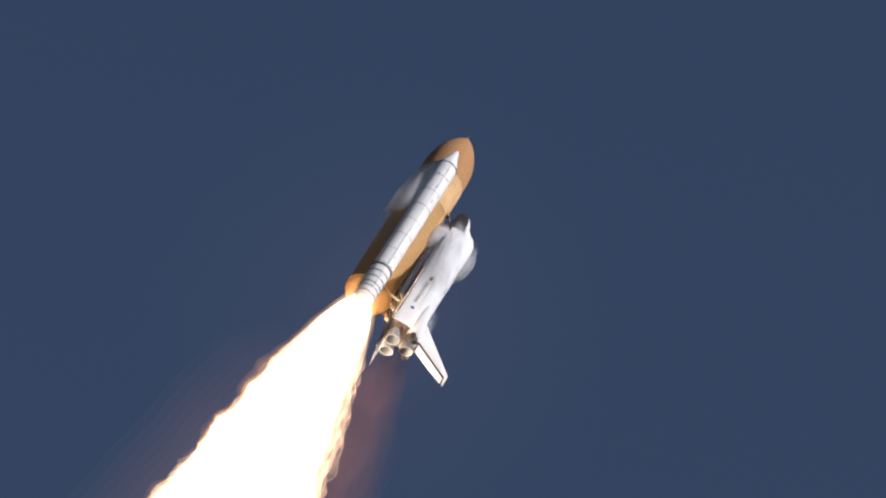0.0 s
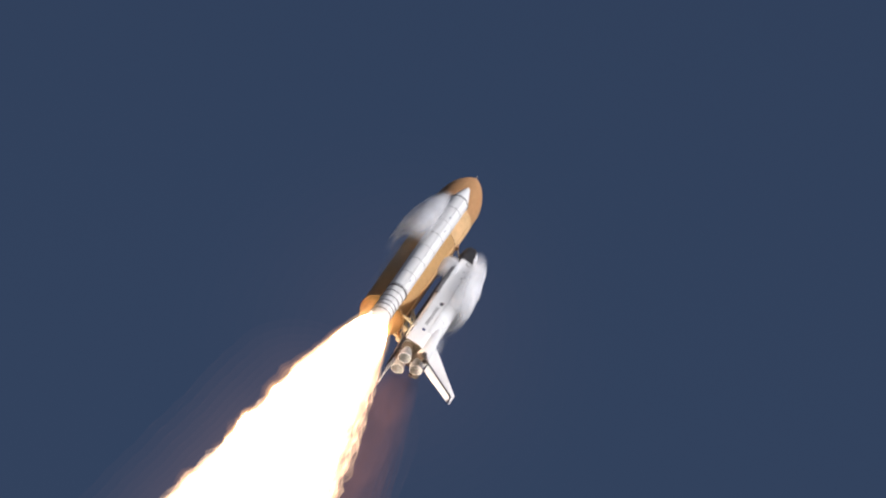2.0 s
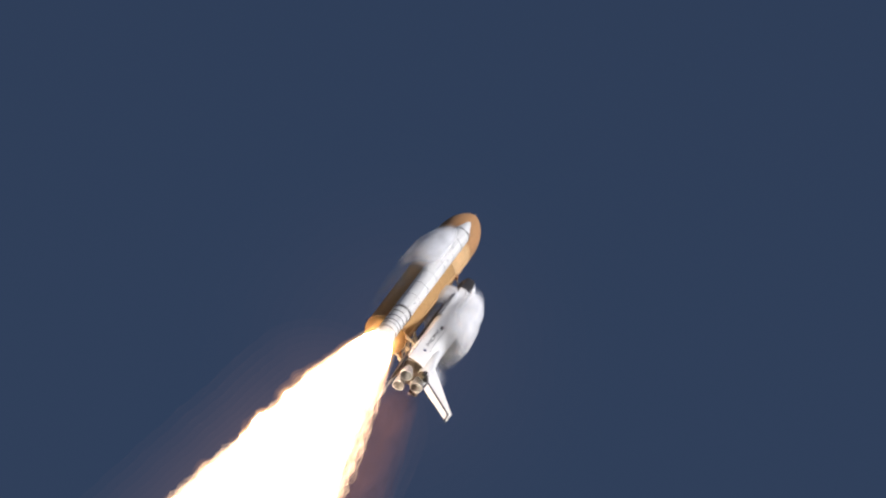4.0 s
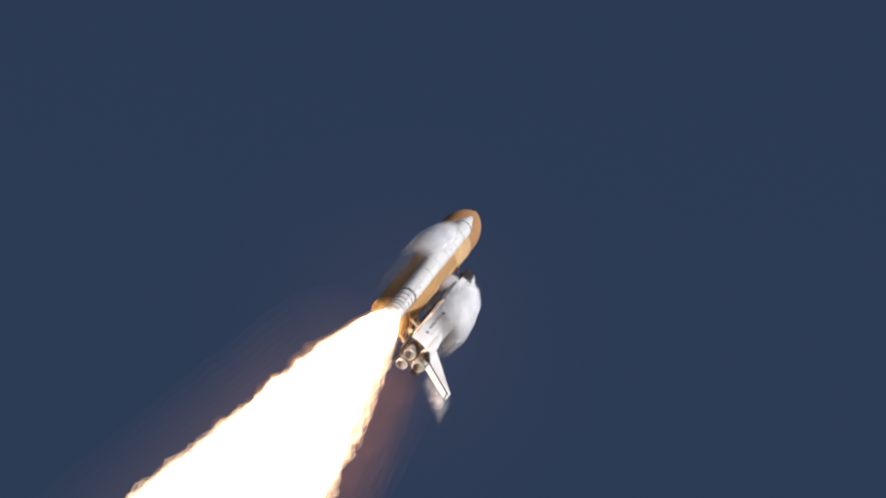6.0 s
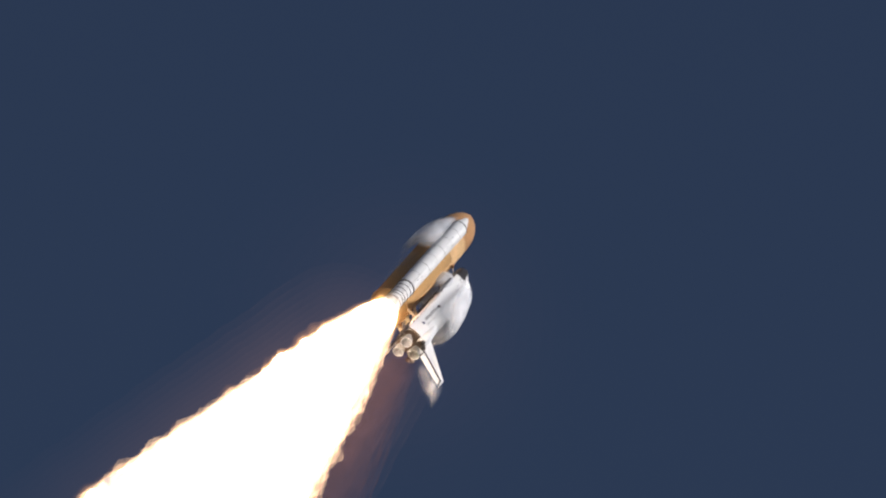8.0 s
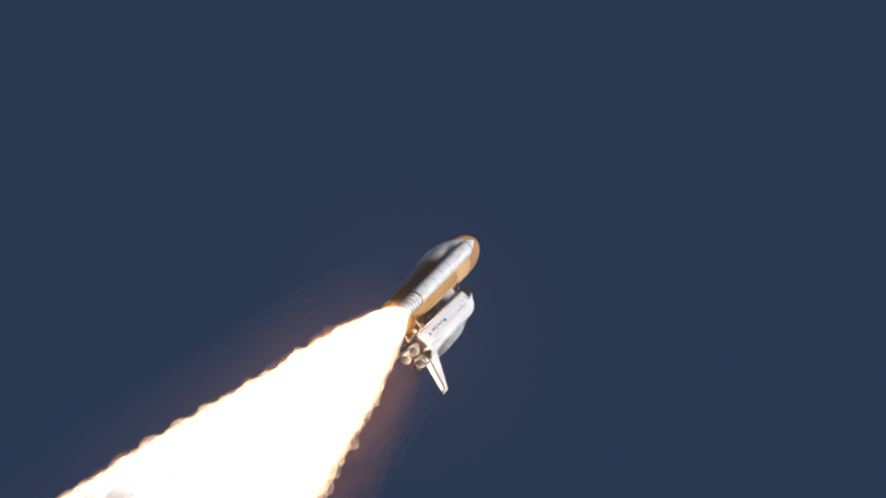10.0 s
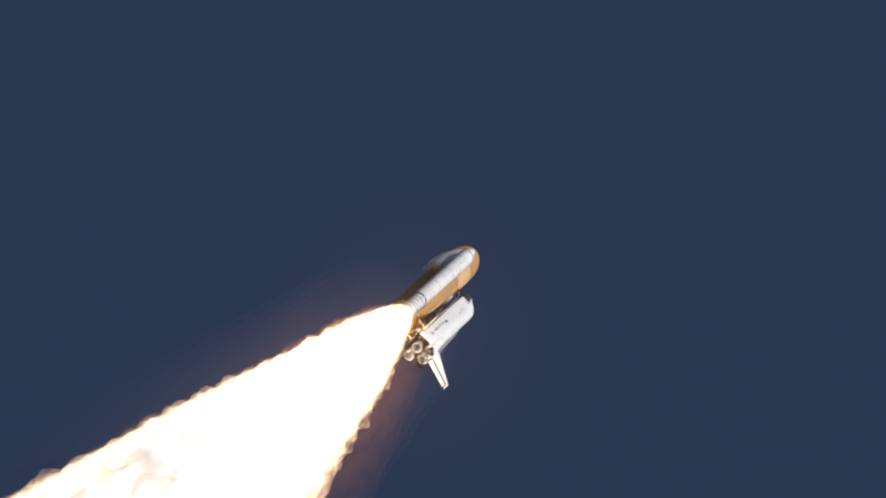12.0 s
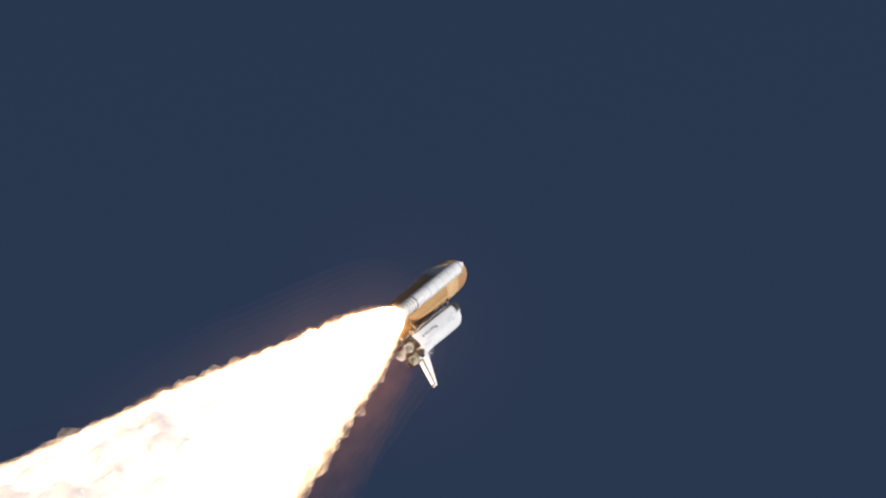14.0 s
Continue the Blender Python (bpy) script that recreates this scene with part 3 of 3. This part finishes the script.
    for s in (-1, 1):
        stations = [(100, 505, 1390, 16, 288), (118, 600, 1389, 44, 289), (150, 790, 1388, 54, 291), (185, 970, 1387, 56, 293), (215, 1040, 1387, 52, 295), (300, 1123, 1386, 40, 300), (400, 1222, 1386, 26, 306), (455, 1278, 1386, 18, 309), (468, 1300, 1380, 8, 310)]
        bm = loft([airfoil(orb(le, s * y, z), orb(te, s * y, z), t * 0.0254 * 0.5, up) for y, le, te, t, z in stations])
        paint_faces(bm, lambda X, Y, Z, n: 1 if n.x < -0.15 else 0)
        wing = part("wing", bm, [M_TILE, M_BLACK], ob, "white delta wing with black underside")
        edge = []
        for y, le, te, t, z in stations[1:]:
            c = orb(le, s * y, z)
            edge.append([c + Vector((math.cos(a) * t * 0.0058, 0, math.sin(a) * 0.17 + 0.02)) for a in [2 * math.pi * k / 10 for k in range(10)]])
        part("leading_edge", loft(edge), M_GREYNOSE, wing, "grey carbon leading edge")
        for y0, y1, te0, te1, t0, t1 in ((122, 280, 1502, 1478, 20, 13), (286, 460, 1477, 1448, 13, 6)):
            rings = []
            for y, te, t in ((y0, te0, t0), (y1, te1, t1)):
                z = 288 + (y - 100) * 0.06
                rings.append([orb(1392, s * y, z + t / 2), orb(te, s * y, z + 1), orb(te, s * y, z - 1), orb(1392, s * y, z - t / 2)])
            bm = loft(rings)
            paint_faces(bm, lambda X, Y, Z, n: 1 if n.x < -0.3 else 0)
            part("elevon", bm, [M_TILE, M_BLACK], wing, "hinged white flap", smooth=False)
    # tail fin with split rudder
    side = Vector((0, 1, 0))
    fin = part("tail_fin", loft([airfoil(orb(le, 0, z), orb(te, 0, z), t, side) for z, le, te, t in ((486, 1180, 1500, 0.30), (500, 1268, 1500, 0.40), (512, 1290, 1496, 0.46), (560, 1338, 1524, 0.42), (800, 1580, 1656, 0.22), (812, 1592, 1700, 0.18), (816, 1604, 1698, 0.08))]), M_TILE, ob, "white swept tail fin")
    rings = []
    for z, x0, x1, t in ((530, 1478, 1552, 0.34), (795, 1632, 1694, 0.16)):
        rings.append([orb(x0, t / 0.0508 + 1.2, z), orb(x1, t / 0.16, z), orb(x1, -t / 0.16, z), orb(x0, -t / 0.0508 - 1.2, z)])
    part("rudder", loft(rings), M_TILE, fin, "white split rudder", smooth=False)
    for s in (-1, 1):
        pts = [orb(1552, s * 4.2, 530), orb(1478, s * 9.4, 530), orb(1632, s * 5.6, 795), orb(1690, s * 3.0, 795)]
        part("rudder_seam", tube([p - Vector((0, s * 0.04, 0)) for p in pts], 0.13, 8), M_BLACK, fin, "dark gap round the rudder")
    part("chute_housing", loft([[orb(X, w * math.cos(a), 498 + h * math.sin(a)) for a in [2 * math.pi * k / 16 for k in range(16)]] for X, w, h in ((1400, 6, 6), (1440, 20, 22), (1510, 22, 26), (1520, 18, 22))]), M_BLANKET, ob, "white parachute housing under the fin")
    return ob


# ---------------------------------------------------------------- exhaust
def flow_shape(r0, grow, length, bulge, rough, seed, scale=1.0, pad=0.0, segs=64, steps=90, start=0.0, lean=0.0, fade=6.0, squash=0.0, reach=155.0):
    """An expanding lumpy jet towards -z, with its density stored for the gas materials."""
    rings = []
    dens = []
    for k in range(steps + 1):
        u = (k / steps) ** 1.5
        d = start + u * (length - start)
        base = (r0 + grow * d + bulge * (1 - math.exp(-d / 5.0))) * scale
        ring = []
        for i in range(segs):
            a = 2 * math.pi * i / segs
            r = base * (1 - squash * max(0.0, math.cos(a)) ** 1.3 * min(1.0, d / 24)) + pad * min(1, d / 12 + 0.15) * (1 + lean * max(0.0, math.cos(a)) ** 2)
            p = Vector((math.cos(a), math.sin(a), 0))
            lump = min(1.0, d / 25)
            w = 45 * math.log(1 + d / 45)
            rr = min(r, 13.0)
            n1 = noise.noise(p * (rr * 0.15) + Vector((0, 0, w * 0.06 + seed)))
            n2 = noise.noise(p * (rr * 0.30) + Vector((0, 0, w * 0.19 + seed * 3)))
            n3 = noise.noise(p * (rr * 0.55) + Vector((0, 0, w * 0.42 + seed * 5)))
            ring.append(p * r * (1 + rough * lump * (1 - 0.45 * min(1.0, d / 180)) * (0.7 * n1 + 1.25 * n2 + 0.95 * n3)) + Vector((0, 0, -d)))
        rings.append(ring)
        dens.append(min(1.0, max(0.0, (d - start) / fade)) * max(0.02, 1 - d / reach))
    return rings, dens


def jet(name, rings, dens, mat, parent, label="", cap=True):
    bm = loft(rings, caps=False)
    if cap:
        bm.verts.ensure_lookup_table()
        n = len(rings[0])
        bm.faces.new([bm.verts[i] for i in range(n)])
    ob = part(name, bm, mat, parent, label)
    at = ob.data.attributes.new("gas_depth", 'FLOAT', 'POINT')
    n = len(rings[0])
    at.data.foreach_set("value", np.repeat(np.array(dens, dtype=np.float32), n))
    return ob


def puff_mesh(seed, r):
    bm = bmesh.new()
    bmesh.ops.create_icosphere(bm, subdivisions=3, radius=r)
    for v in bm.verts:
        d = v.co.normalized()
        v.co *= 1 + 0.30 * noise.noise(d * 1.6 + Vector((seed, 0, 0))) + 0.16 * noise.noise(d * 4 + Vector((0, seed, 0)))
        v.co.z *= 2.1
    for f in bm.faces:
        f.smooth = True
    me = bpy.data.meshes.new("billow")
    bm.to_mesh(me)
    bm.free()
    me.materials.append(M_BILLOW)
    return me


PUFFS = []


MANTLES = []


def booster_flame(seed, count):
    fl = thing("booster_flame", "blinding white-hot flame streaming from a booster nozzle", "rocket flame", "booster flames")
    inner = (2.65, 0.128, 330, 1.5, 0.17)
    outer = (2.8, 0.134, 330, 0.9, 0.16)
    jet("flame_core", *flow_shape(*inner, seed, segs=96, steps=240, squash=0.47), M_CORE, fl, "solid white-hot core")
    for pad, m, nm in ((0.12, M_EDGE, "flame_edge"), (0.28, M_EDGE, "flame_edge"), (0.45, M_SHEATH, "flame_sheath"), (0.7, M_SHEATH, "flame_sheath"), (1.0, M_FRINGE, "flame_fringe"), (1.35, M_FRINGE, "flame_fringe")):
        jet(nm, *flow_shape(*inner, seed, 1.0, pad, squash=0.425, segs=80, steps=170), m, fl, cap=False)
    for k, q in enumerate((0.40, 0.34, 0.27, 0.20, 0.12, 0.04, -0.05, -0.14)):
        jet("tan_smoke", *flow_shape(*inner[:4], 0.18, seed + 0.9 * (k + 1), 1.0, 0.25, squash=q, segs=80, steps=130, fade=14.0, reach=400.0), M_TAN, fl, cap=False)
    # the widening mantle comes forward as the air thins
    mantle = jet("flame_mantle", *flow_shape(*outer, seed + 2.2, segs=96, steps=240, start=7.0, squash=0.35), M_CORE, fl, "billowing white-hot mantle")
    MANTLES.append(mantle)
    layers = [(0.12, M_EDGE, "flame_edge", 0, 1.0, 0.23), (0.26, M_EDGE, "flame_edge", 0, 1.0, 0.23), (0.42, M_EDGE, "flame_edge", 0, 1.0, 0.23), (0.6, M_SHEATH, "flame_sheath", 0, 1.0, 0.215), (0.8, M_SHEATH, "flame_sheath", 0, 1.0, 0.20), (1.05, M_SHEATH, "flame_sheath", 0, 1.0, 0.185), (1.35, M_FRINGE, "flame_fringe", 0, 0.9, 0.17), (1.75, M_FRINGE, "flame_fringe", 0, 0.8, 0.15), (2.2, M_FRINGE, "flame_fringe", 0, 0.7, 0.13)]
    layers += [(0.3, M_TAN, "tan_smoke", 1 + k, 1.2, q) for k, q in enumerate((0.34, 0.30, 0.25, 0.20, 0.14, 0.08, 0.02, -0.05, -0.12, -0.20))]
    if seed < 3:
        layers += [(1.5 + 0.75 * k + 0.05 * k * k, M_BLOOM, "bloom_halo", 3, 0.15, 0.0) for k in range(11)]
    for pad, m, nm, other, rg, q in layers:
        jet(nm, *flow_shape(*outer[:4], outer[4] * rg, seed + 2.2 + other * 0.3, 1.0, pad, squash=q, segs=80, steps=170, start=7.0, fade=16.0 if m == M_TAN else 8.0, reach=400.0 if m == M_TAN else 155.0), m, mantle, cap=False)
    # emissive shells stand in for the flame's bright yellow light on the flared skirt
    for k in range(5):
        g = 0.16 * k
        prof = [(3.0 + 0.5 * k, 2.05 + g, 0.0), (1.6 + 0.3 * k, 2.35 + g, 0.35), (0.4, 2.75 + g, 0.8), (-0.8, 2.95 + 1.3 * g, 1.0), (-2.4, 3.25 + 1.6 * g, 0.8), (-5.0, 3.9 + 1.8 * g, 0.0)]
        rings = [[Vector((rr * math.cos(2 * math.pi * i / 40), rr * math.sin(2 * math.pi * i / 40), z)) for i in range(40)] for z, rr, w in prof]
        jet("skirt_light_shell", rings, [w for z, rr, w in prof], M_COLLAR, fl, cap=False)
    # added emissive ellipsoids imitate veiling glare over the sky and the stack
    if seed < 3:
        for k in range(16):
            rr, zz = 5.5 + 1.7 * k + 0.05 * k * k, 9 + 2.3 * k
            steps = [math.pi * j / 20 for j in range(21)]
            rings = [[Vector((4 + rr * max(0.01, math.sin(b)) * math.cos(2 * math.pi * i / 40), 4 + rr * max(0.01, math.sin(b)) * math.sin(2 * math.pi * i / 40), 4 + zz * math.cos(b))) for i in range(40)] for b in steps]
            jet("glare_shell", rings, [1.7 * (1 - k / 16)] * 21, M_GLARE, fl, cap=False)
    rnd = random.Random(int(seed * 10) + 3)
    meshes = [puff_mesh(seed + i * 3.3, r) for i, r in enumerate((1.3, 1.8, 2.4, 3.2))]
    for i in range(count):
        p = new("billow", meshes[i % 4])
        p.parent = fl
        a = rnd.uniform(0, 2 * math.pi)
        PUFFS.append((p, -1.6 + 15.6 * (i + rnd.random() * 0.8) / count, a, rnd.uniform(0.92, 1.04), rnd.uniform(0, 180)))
    return fl


def engine_exhaust():
    ex = thing("engine_exhaust", "thin reddish-brown gas trailing from the main engines", "exhaust gas")
    for k in range(9):
        r, d = flow_shape(2.1, 0.215, 200, 0.6, 0.06, 7.7 + 0.4 * k, 0.35 + 0.09 * k, 0.0, steps=60, start=1.0)
        jet("gas_layer", r, d, M_ENGINE, ex, cap=False)
    return ex


# ---------------------------------------------------------------- vapour
def vapour(name, label, profile, a0, a1, centre, edge=0.35, segs=40, aft=0.3, amount=1.0):
    """A thin curved veil of condensed air round the body; its density fades to the rims."""
    vp = thing(name, label, "vapour cloud", "vapour clouds")
    for k, off in enumerate((0.0, 0.3, 0.65, 1.05)):
        n = len(profile)
        bm = bmesh.new()
        rows, dens = [], []
        for j, (z, r) in enumerate(profile):
            row = []
            for i in range(segs + 1):
                u = i / segs
                a = a0 + (a1 - a0) * u
                rr = r + off + 0.25 * noise.noise(Vector((3 * u, z * 0.3, k * 5.0)))
                row.append(bm.verts.new((centre[0] + rr * math.cos(a), centre[1] + rr * math.sin(a), z)))
                fu = min(1, u / edge, (1 - u) / edge)
                v = j / (n - 1)
                tear = 0.16 * noise.noise(Vector((9 * u, v * 1.5, k * 3.0 + a0)))
                fv = min(1, (v + tear * min(1, 4 * v)) / aft, (1 - v) / 0.3)
                dens.append(amount * max(0.0, fu) ** 0.8 * max(0.0, fv) * (v > 0))
            rows.append(row)
        for p, q in zip(rows, rows[1:]):
            for i in range(segs):
                bm.faces.new((p[i], p[i + 1], q[i + 1], q[i]))
        o = part("veil", bm, M_VAPOUR if amount > 0.6 else M_WISP, vp)
        o.data.attributes.new("gas_depth", 'FLOAT', 'POINT').data.foreach_set("value", np.array(dens, dtype=np.float32))
    return vp


def finer(profile, n=26):
    zs = np.linspace(0, 1, n)
    t = np.linspace(0, 1, len(profile))
    return list(zip(np.interp(zs, t, [p[0] for p in profile]), np.interp(zs, t, [p[1] for p in profile])))


tank = external_tank()
near_booster = booster()
far_booster = copy_thing(near_booster, pose(0, 0, 0))
plane = orbiter()
near_flame = booster_flame(1.3, 190)
far_flame = booster_flame(4.9, 90)
red_gas = engine_exhaust()
tank_vapour = vapour("tank_vapour", "white vapour veil wrapped over booster and tank shoulder", finer([(14.0, 4.3), (18.5, 4.5), (24, 4.1), (28.5, 3.2), (32, 2.0)]), radians(160), radians(280), (-0.9, -4.5), edge=0.16)
orbiter_vapour = vapour("orbiter_vapour", "white vapour veil bulging over the orbiter's back", finer([(6.5, 5.0), (11.5, 5.1), (17, 4.6), (21, 3.6), (24, 2.6)]), radians(-110), radians(70), (8.4, 0), edge=0.25)
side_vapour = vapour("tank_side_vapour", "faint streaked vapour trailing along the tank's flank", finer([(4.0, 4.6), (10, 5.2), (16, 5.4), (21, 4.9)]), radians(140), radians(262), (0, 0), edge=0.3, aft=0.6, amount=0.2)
cabin_vapour = vapour("cabin_vapour", "small white vapour puff behind the orbiter's cabin", finer([(15, 3.0), (17.5, 4.0), (20, 4.1), (22.5, 3.5), (25, 2.4)]), radians(-25), radians(115), (8.4, 0), edge=0.3)
strut_vapour = vapour("strut_vapour", "thin white vapour between tank and orbiter", finer([(17, 1.0), (19.5, 1.5), (22, 1.3), (24.5, 0.4)]), radians(150), radians(390), (5.3, -0.6))


def fin_vapour():
    """Thin ragged sheets streaming off behind the wing, beside the tail fin."""
    vp = thing("fin_vapour", "thin ragged white vapour streaming beside the tail fin", "vapour cloud", "vapour clouds")
    for k in range(3):
        bm = bmesh.new()
        rows, dens = [], []
        for j in range(15):
            row = []
            v = j / 14
            for i in range(13):
                u = i / 12
                x = 12.2 + 7.6 * u + 0.7 * v
                z = -2.5 - 3.2 * u - (5.5 + 2.2 * u) * v + 0.6 * noise.noise(Vector((u * 5, v * 2, k)))
                row.append(bm.verts.new((x, 2.6 + 0.5 * k + 0.5 * noise.noise(Vector((u * 3, v * 3, k * 4.0))), z)))
                dens.append(0.75 * min(1, u / 0.35, (1 - u) / 0.25) * min(1, v / 0.35, (1 - v) / 0.5) * (0.3 + 0.7 * abs(2 * u - 0.9)))
            rows.append(row)
        for p, q in zip(rows, rows[1:]):
            for i in range(12):
                bm.faces.new((p[i], p[i + 1], q[i + 1], q[i]))
        o = part("veil", bm, M_WISP, vp)
        o.data.attributes.new("gas_depth", 'FLOAT', 'POINT').data.foreach_set("value", np.array(dens, dtype=np.float32))
    return vp


tail_vapour = fin_vapour()


# ---------------------------------------------------------------- moving things
def motions():
    def ride(ob, offset):
        walk(ob, [(t, m @ offset) for t, m in STACK_ROWS])
    ride(tank, Matrix.Identity(4))
    ride(near_booster, pose(0, -6.37, 0))
    ride(far_booster, pose(0, 6.37, 0, 0, 0, 180))
    ride(plane, Matrix.Identity(4))
    # the flames lean a little towards the orbiter's side early on
    for fl, y in ((near_flame, -6.37), (far_flame, 6.37)):
        walk(fl, [(t, m @ pose(0, y, -7.75, 0, -1.3 * max(0.0, 1 - t / 9), 0)) for t, m in STACK_ROWS])
    ride(red_gas, pose(9.7, 0, -5.0))
    def drift(ob, keys, pivot=(0, 0)):
        """Rides with the stack while it slips along or round it: (t, x, y, z, turn about the pivot)."""
        ts = [k[0] for k in keys]

        def local(t):
            x, y, z, turn = [float(np.interp(t, ts, [k[i] for k in keys])) for i in (1, 2, 3, 4)]
            return Matrix.Translation((x + pivot[0], y + pivot[1], z)) @ pose(0, 0, 0, 0, 0, turn) @ Matrix.Translation((-pivot[0], -pivot[1], 0))
        walk(ob, [(t, m @ local(t)) for t, m in STACK_ROWS])
    drift(tank_vapour, [(0, 1.9, 2.5, 3.4, -12), (1.3, 1.7, 2.3, 3.2, -12), (2.0, 0.3, 1.0, 1.2, -8), (3, 0.2, 0.2, 1.2, 0), (5.5, 0, 0, -1.4, 0), (6.6, 0, 0.2, -0.8, 0), (8, 0.8, 2.2, 4.2, -10), (9, 1.8, 3.0, 6.6, -15), (11.5, 2.0, 3.4, 7.2, -15), (14, 2.8, 4.0, 8, -20)])
    drift(orbiter_vapour, [(0, -3.4, 0, 2.0, 40), (1.4, -3.0, 0, 2.0, 40), (2.2, -0.9, 0, 4.2, 34), (3, -0.3, 0, 2.6, 22), (5.3, 0, 0, 0, 0), (7, 0, 0, 0, 0), (8, -0.4, 0.3, 0, 25), (9, -1.2, 0.6, -1, 70), (11.5, -2.2, 0.8, -2, 80), (14, -4.0, 1.0, -2, 90)], pivot=(8.4, 0))
    drift(cabin_vapour, [(0, -0.9, 0, 1.2, 12), (2, -0.8, 0, 0.6, 12), (4, -2.0, 0, 0, 20), (6, -2.6, 0, 0, 30), (14, -3.2, 0.4, -1, 40)], pivot=(8.4, 0))
    drift(strut_vapour, [(0, 0, 0, 0, 0), (8, 0, 0, -0.5, 0), (9, -0.6, 0.8, 0, 0), (11, -2.0, 2.0, 2, 0), (14, -3, 2, 2, 0)])
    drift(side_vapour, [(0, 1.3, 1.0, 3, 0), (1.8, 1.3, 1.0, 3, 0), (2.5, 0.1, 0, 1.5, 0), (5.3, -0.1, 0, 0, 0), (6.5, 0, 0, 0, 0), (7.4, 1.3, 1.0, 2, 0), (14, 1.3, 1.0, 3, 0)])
    drift(tail_vapour, [(0, -7.4, -2.8, 13, 0), (3.5, -7.4, -2.8, 13, 0), (5.3, 0.6, 0, 3.4, 0), (7, 0.6, 0, 3.4, 0), (8.0, 0.4, 0, 3.6, 0), (8.6, 0.2, -0.2, 4.0, 0), (9.0, -7.4, -2.8, 13, 0), (14, -7.4, -2.8, 13, 0)])
    for mantle in MANTLES:
        walk(mantle, [(t, pose(0, 0, -17.0 * (1 - t / 12) if t < 12 else 0.0)) for t in (0.0, 2.0, 4.0, 6.0, 8.0, 10.0, 12.0, 14.0)])
    # billows ride out of the core and stream away behind
    for p, t0, a, out, spin in PUFFS:
        rows = []
        for dt, d, k in ((-9, 18, 0.0), (0.0, 18, 0.0), (0.35, 60, 0.78), (0.8, 120, 0.9), (1.6, 240, 0.92), (2.2, 310, 0.5), (30, 310, 0.5)):
            r = (4.5 + 0.13 * d) * k * out
            rows.append((t0 + dt, d, r))
        keep = [w for w in rows if 0 < w[0] < 14]
        ts, ds, rs = zip(*rows)
        full = [(0.0, float(np.interp(0, ts, ds)), float(np.interp(0, ts, rs)))] + keep + [(14.0, float(np.interp(14, ts, ds)), float(np.interp(14, ts, rs)))]
        walk(p, [(t, pose(r * math.cos(a), r * math.sin(a), -d, 0, 0, spin)) for t, d, r in full])


motions()
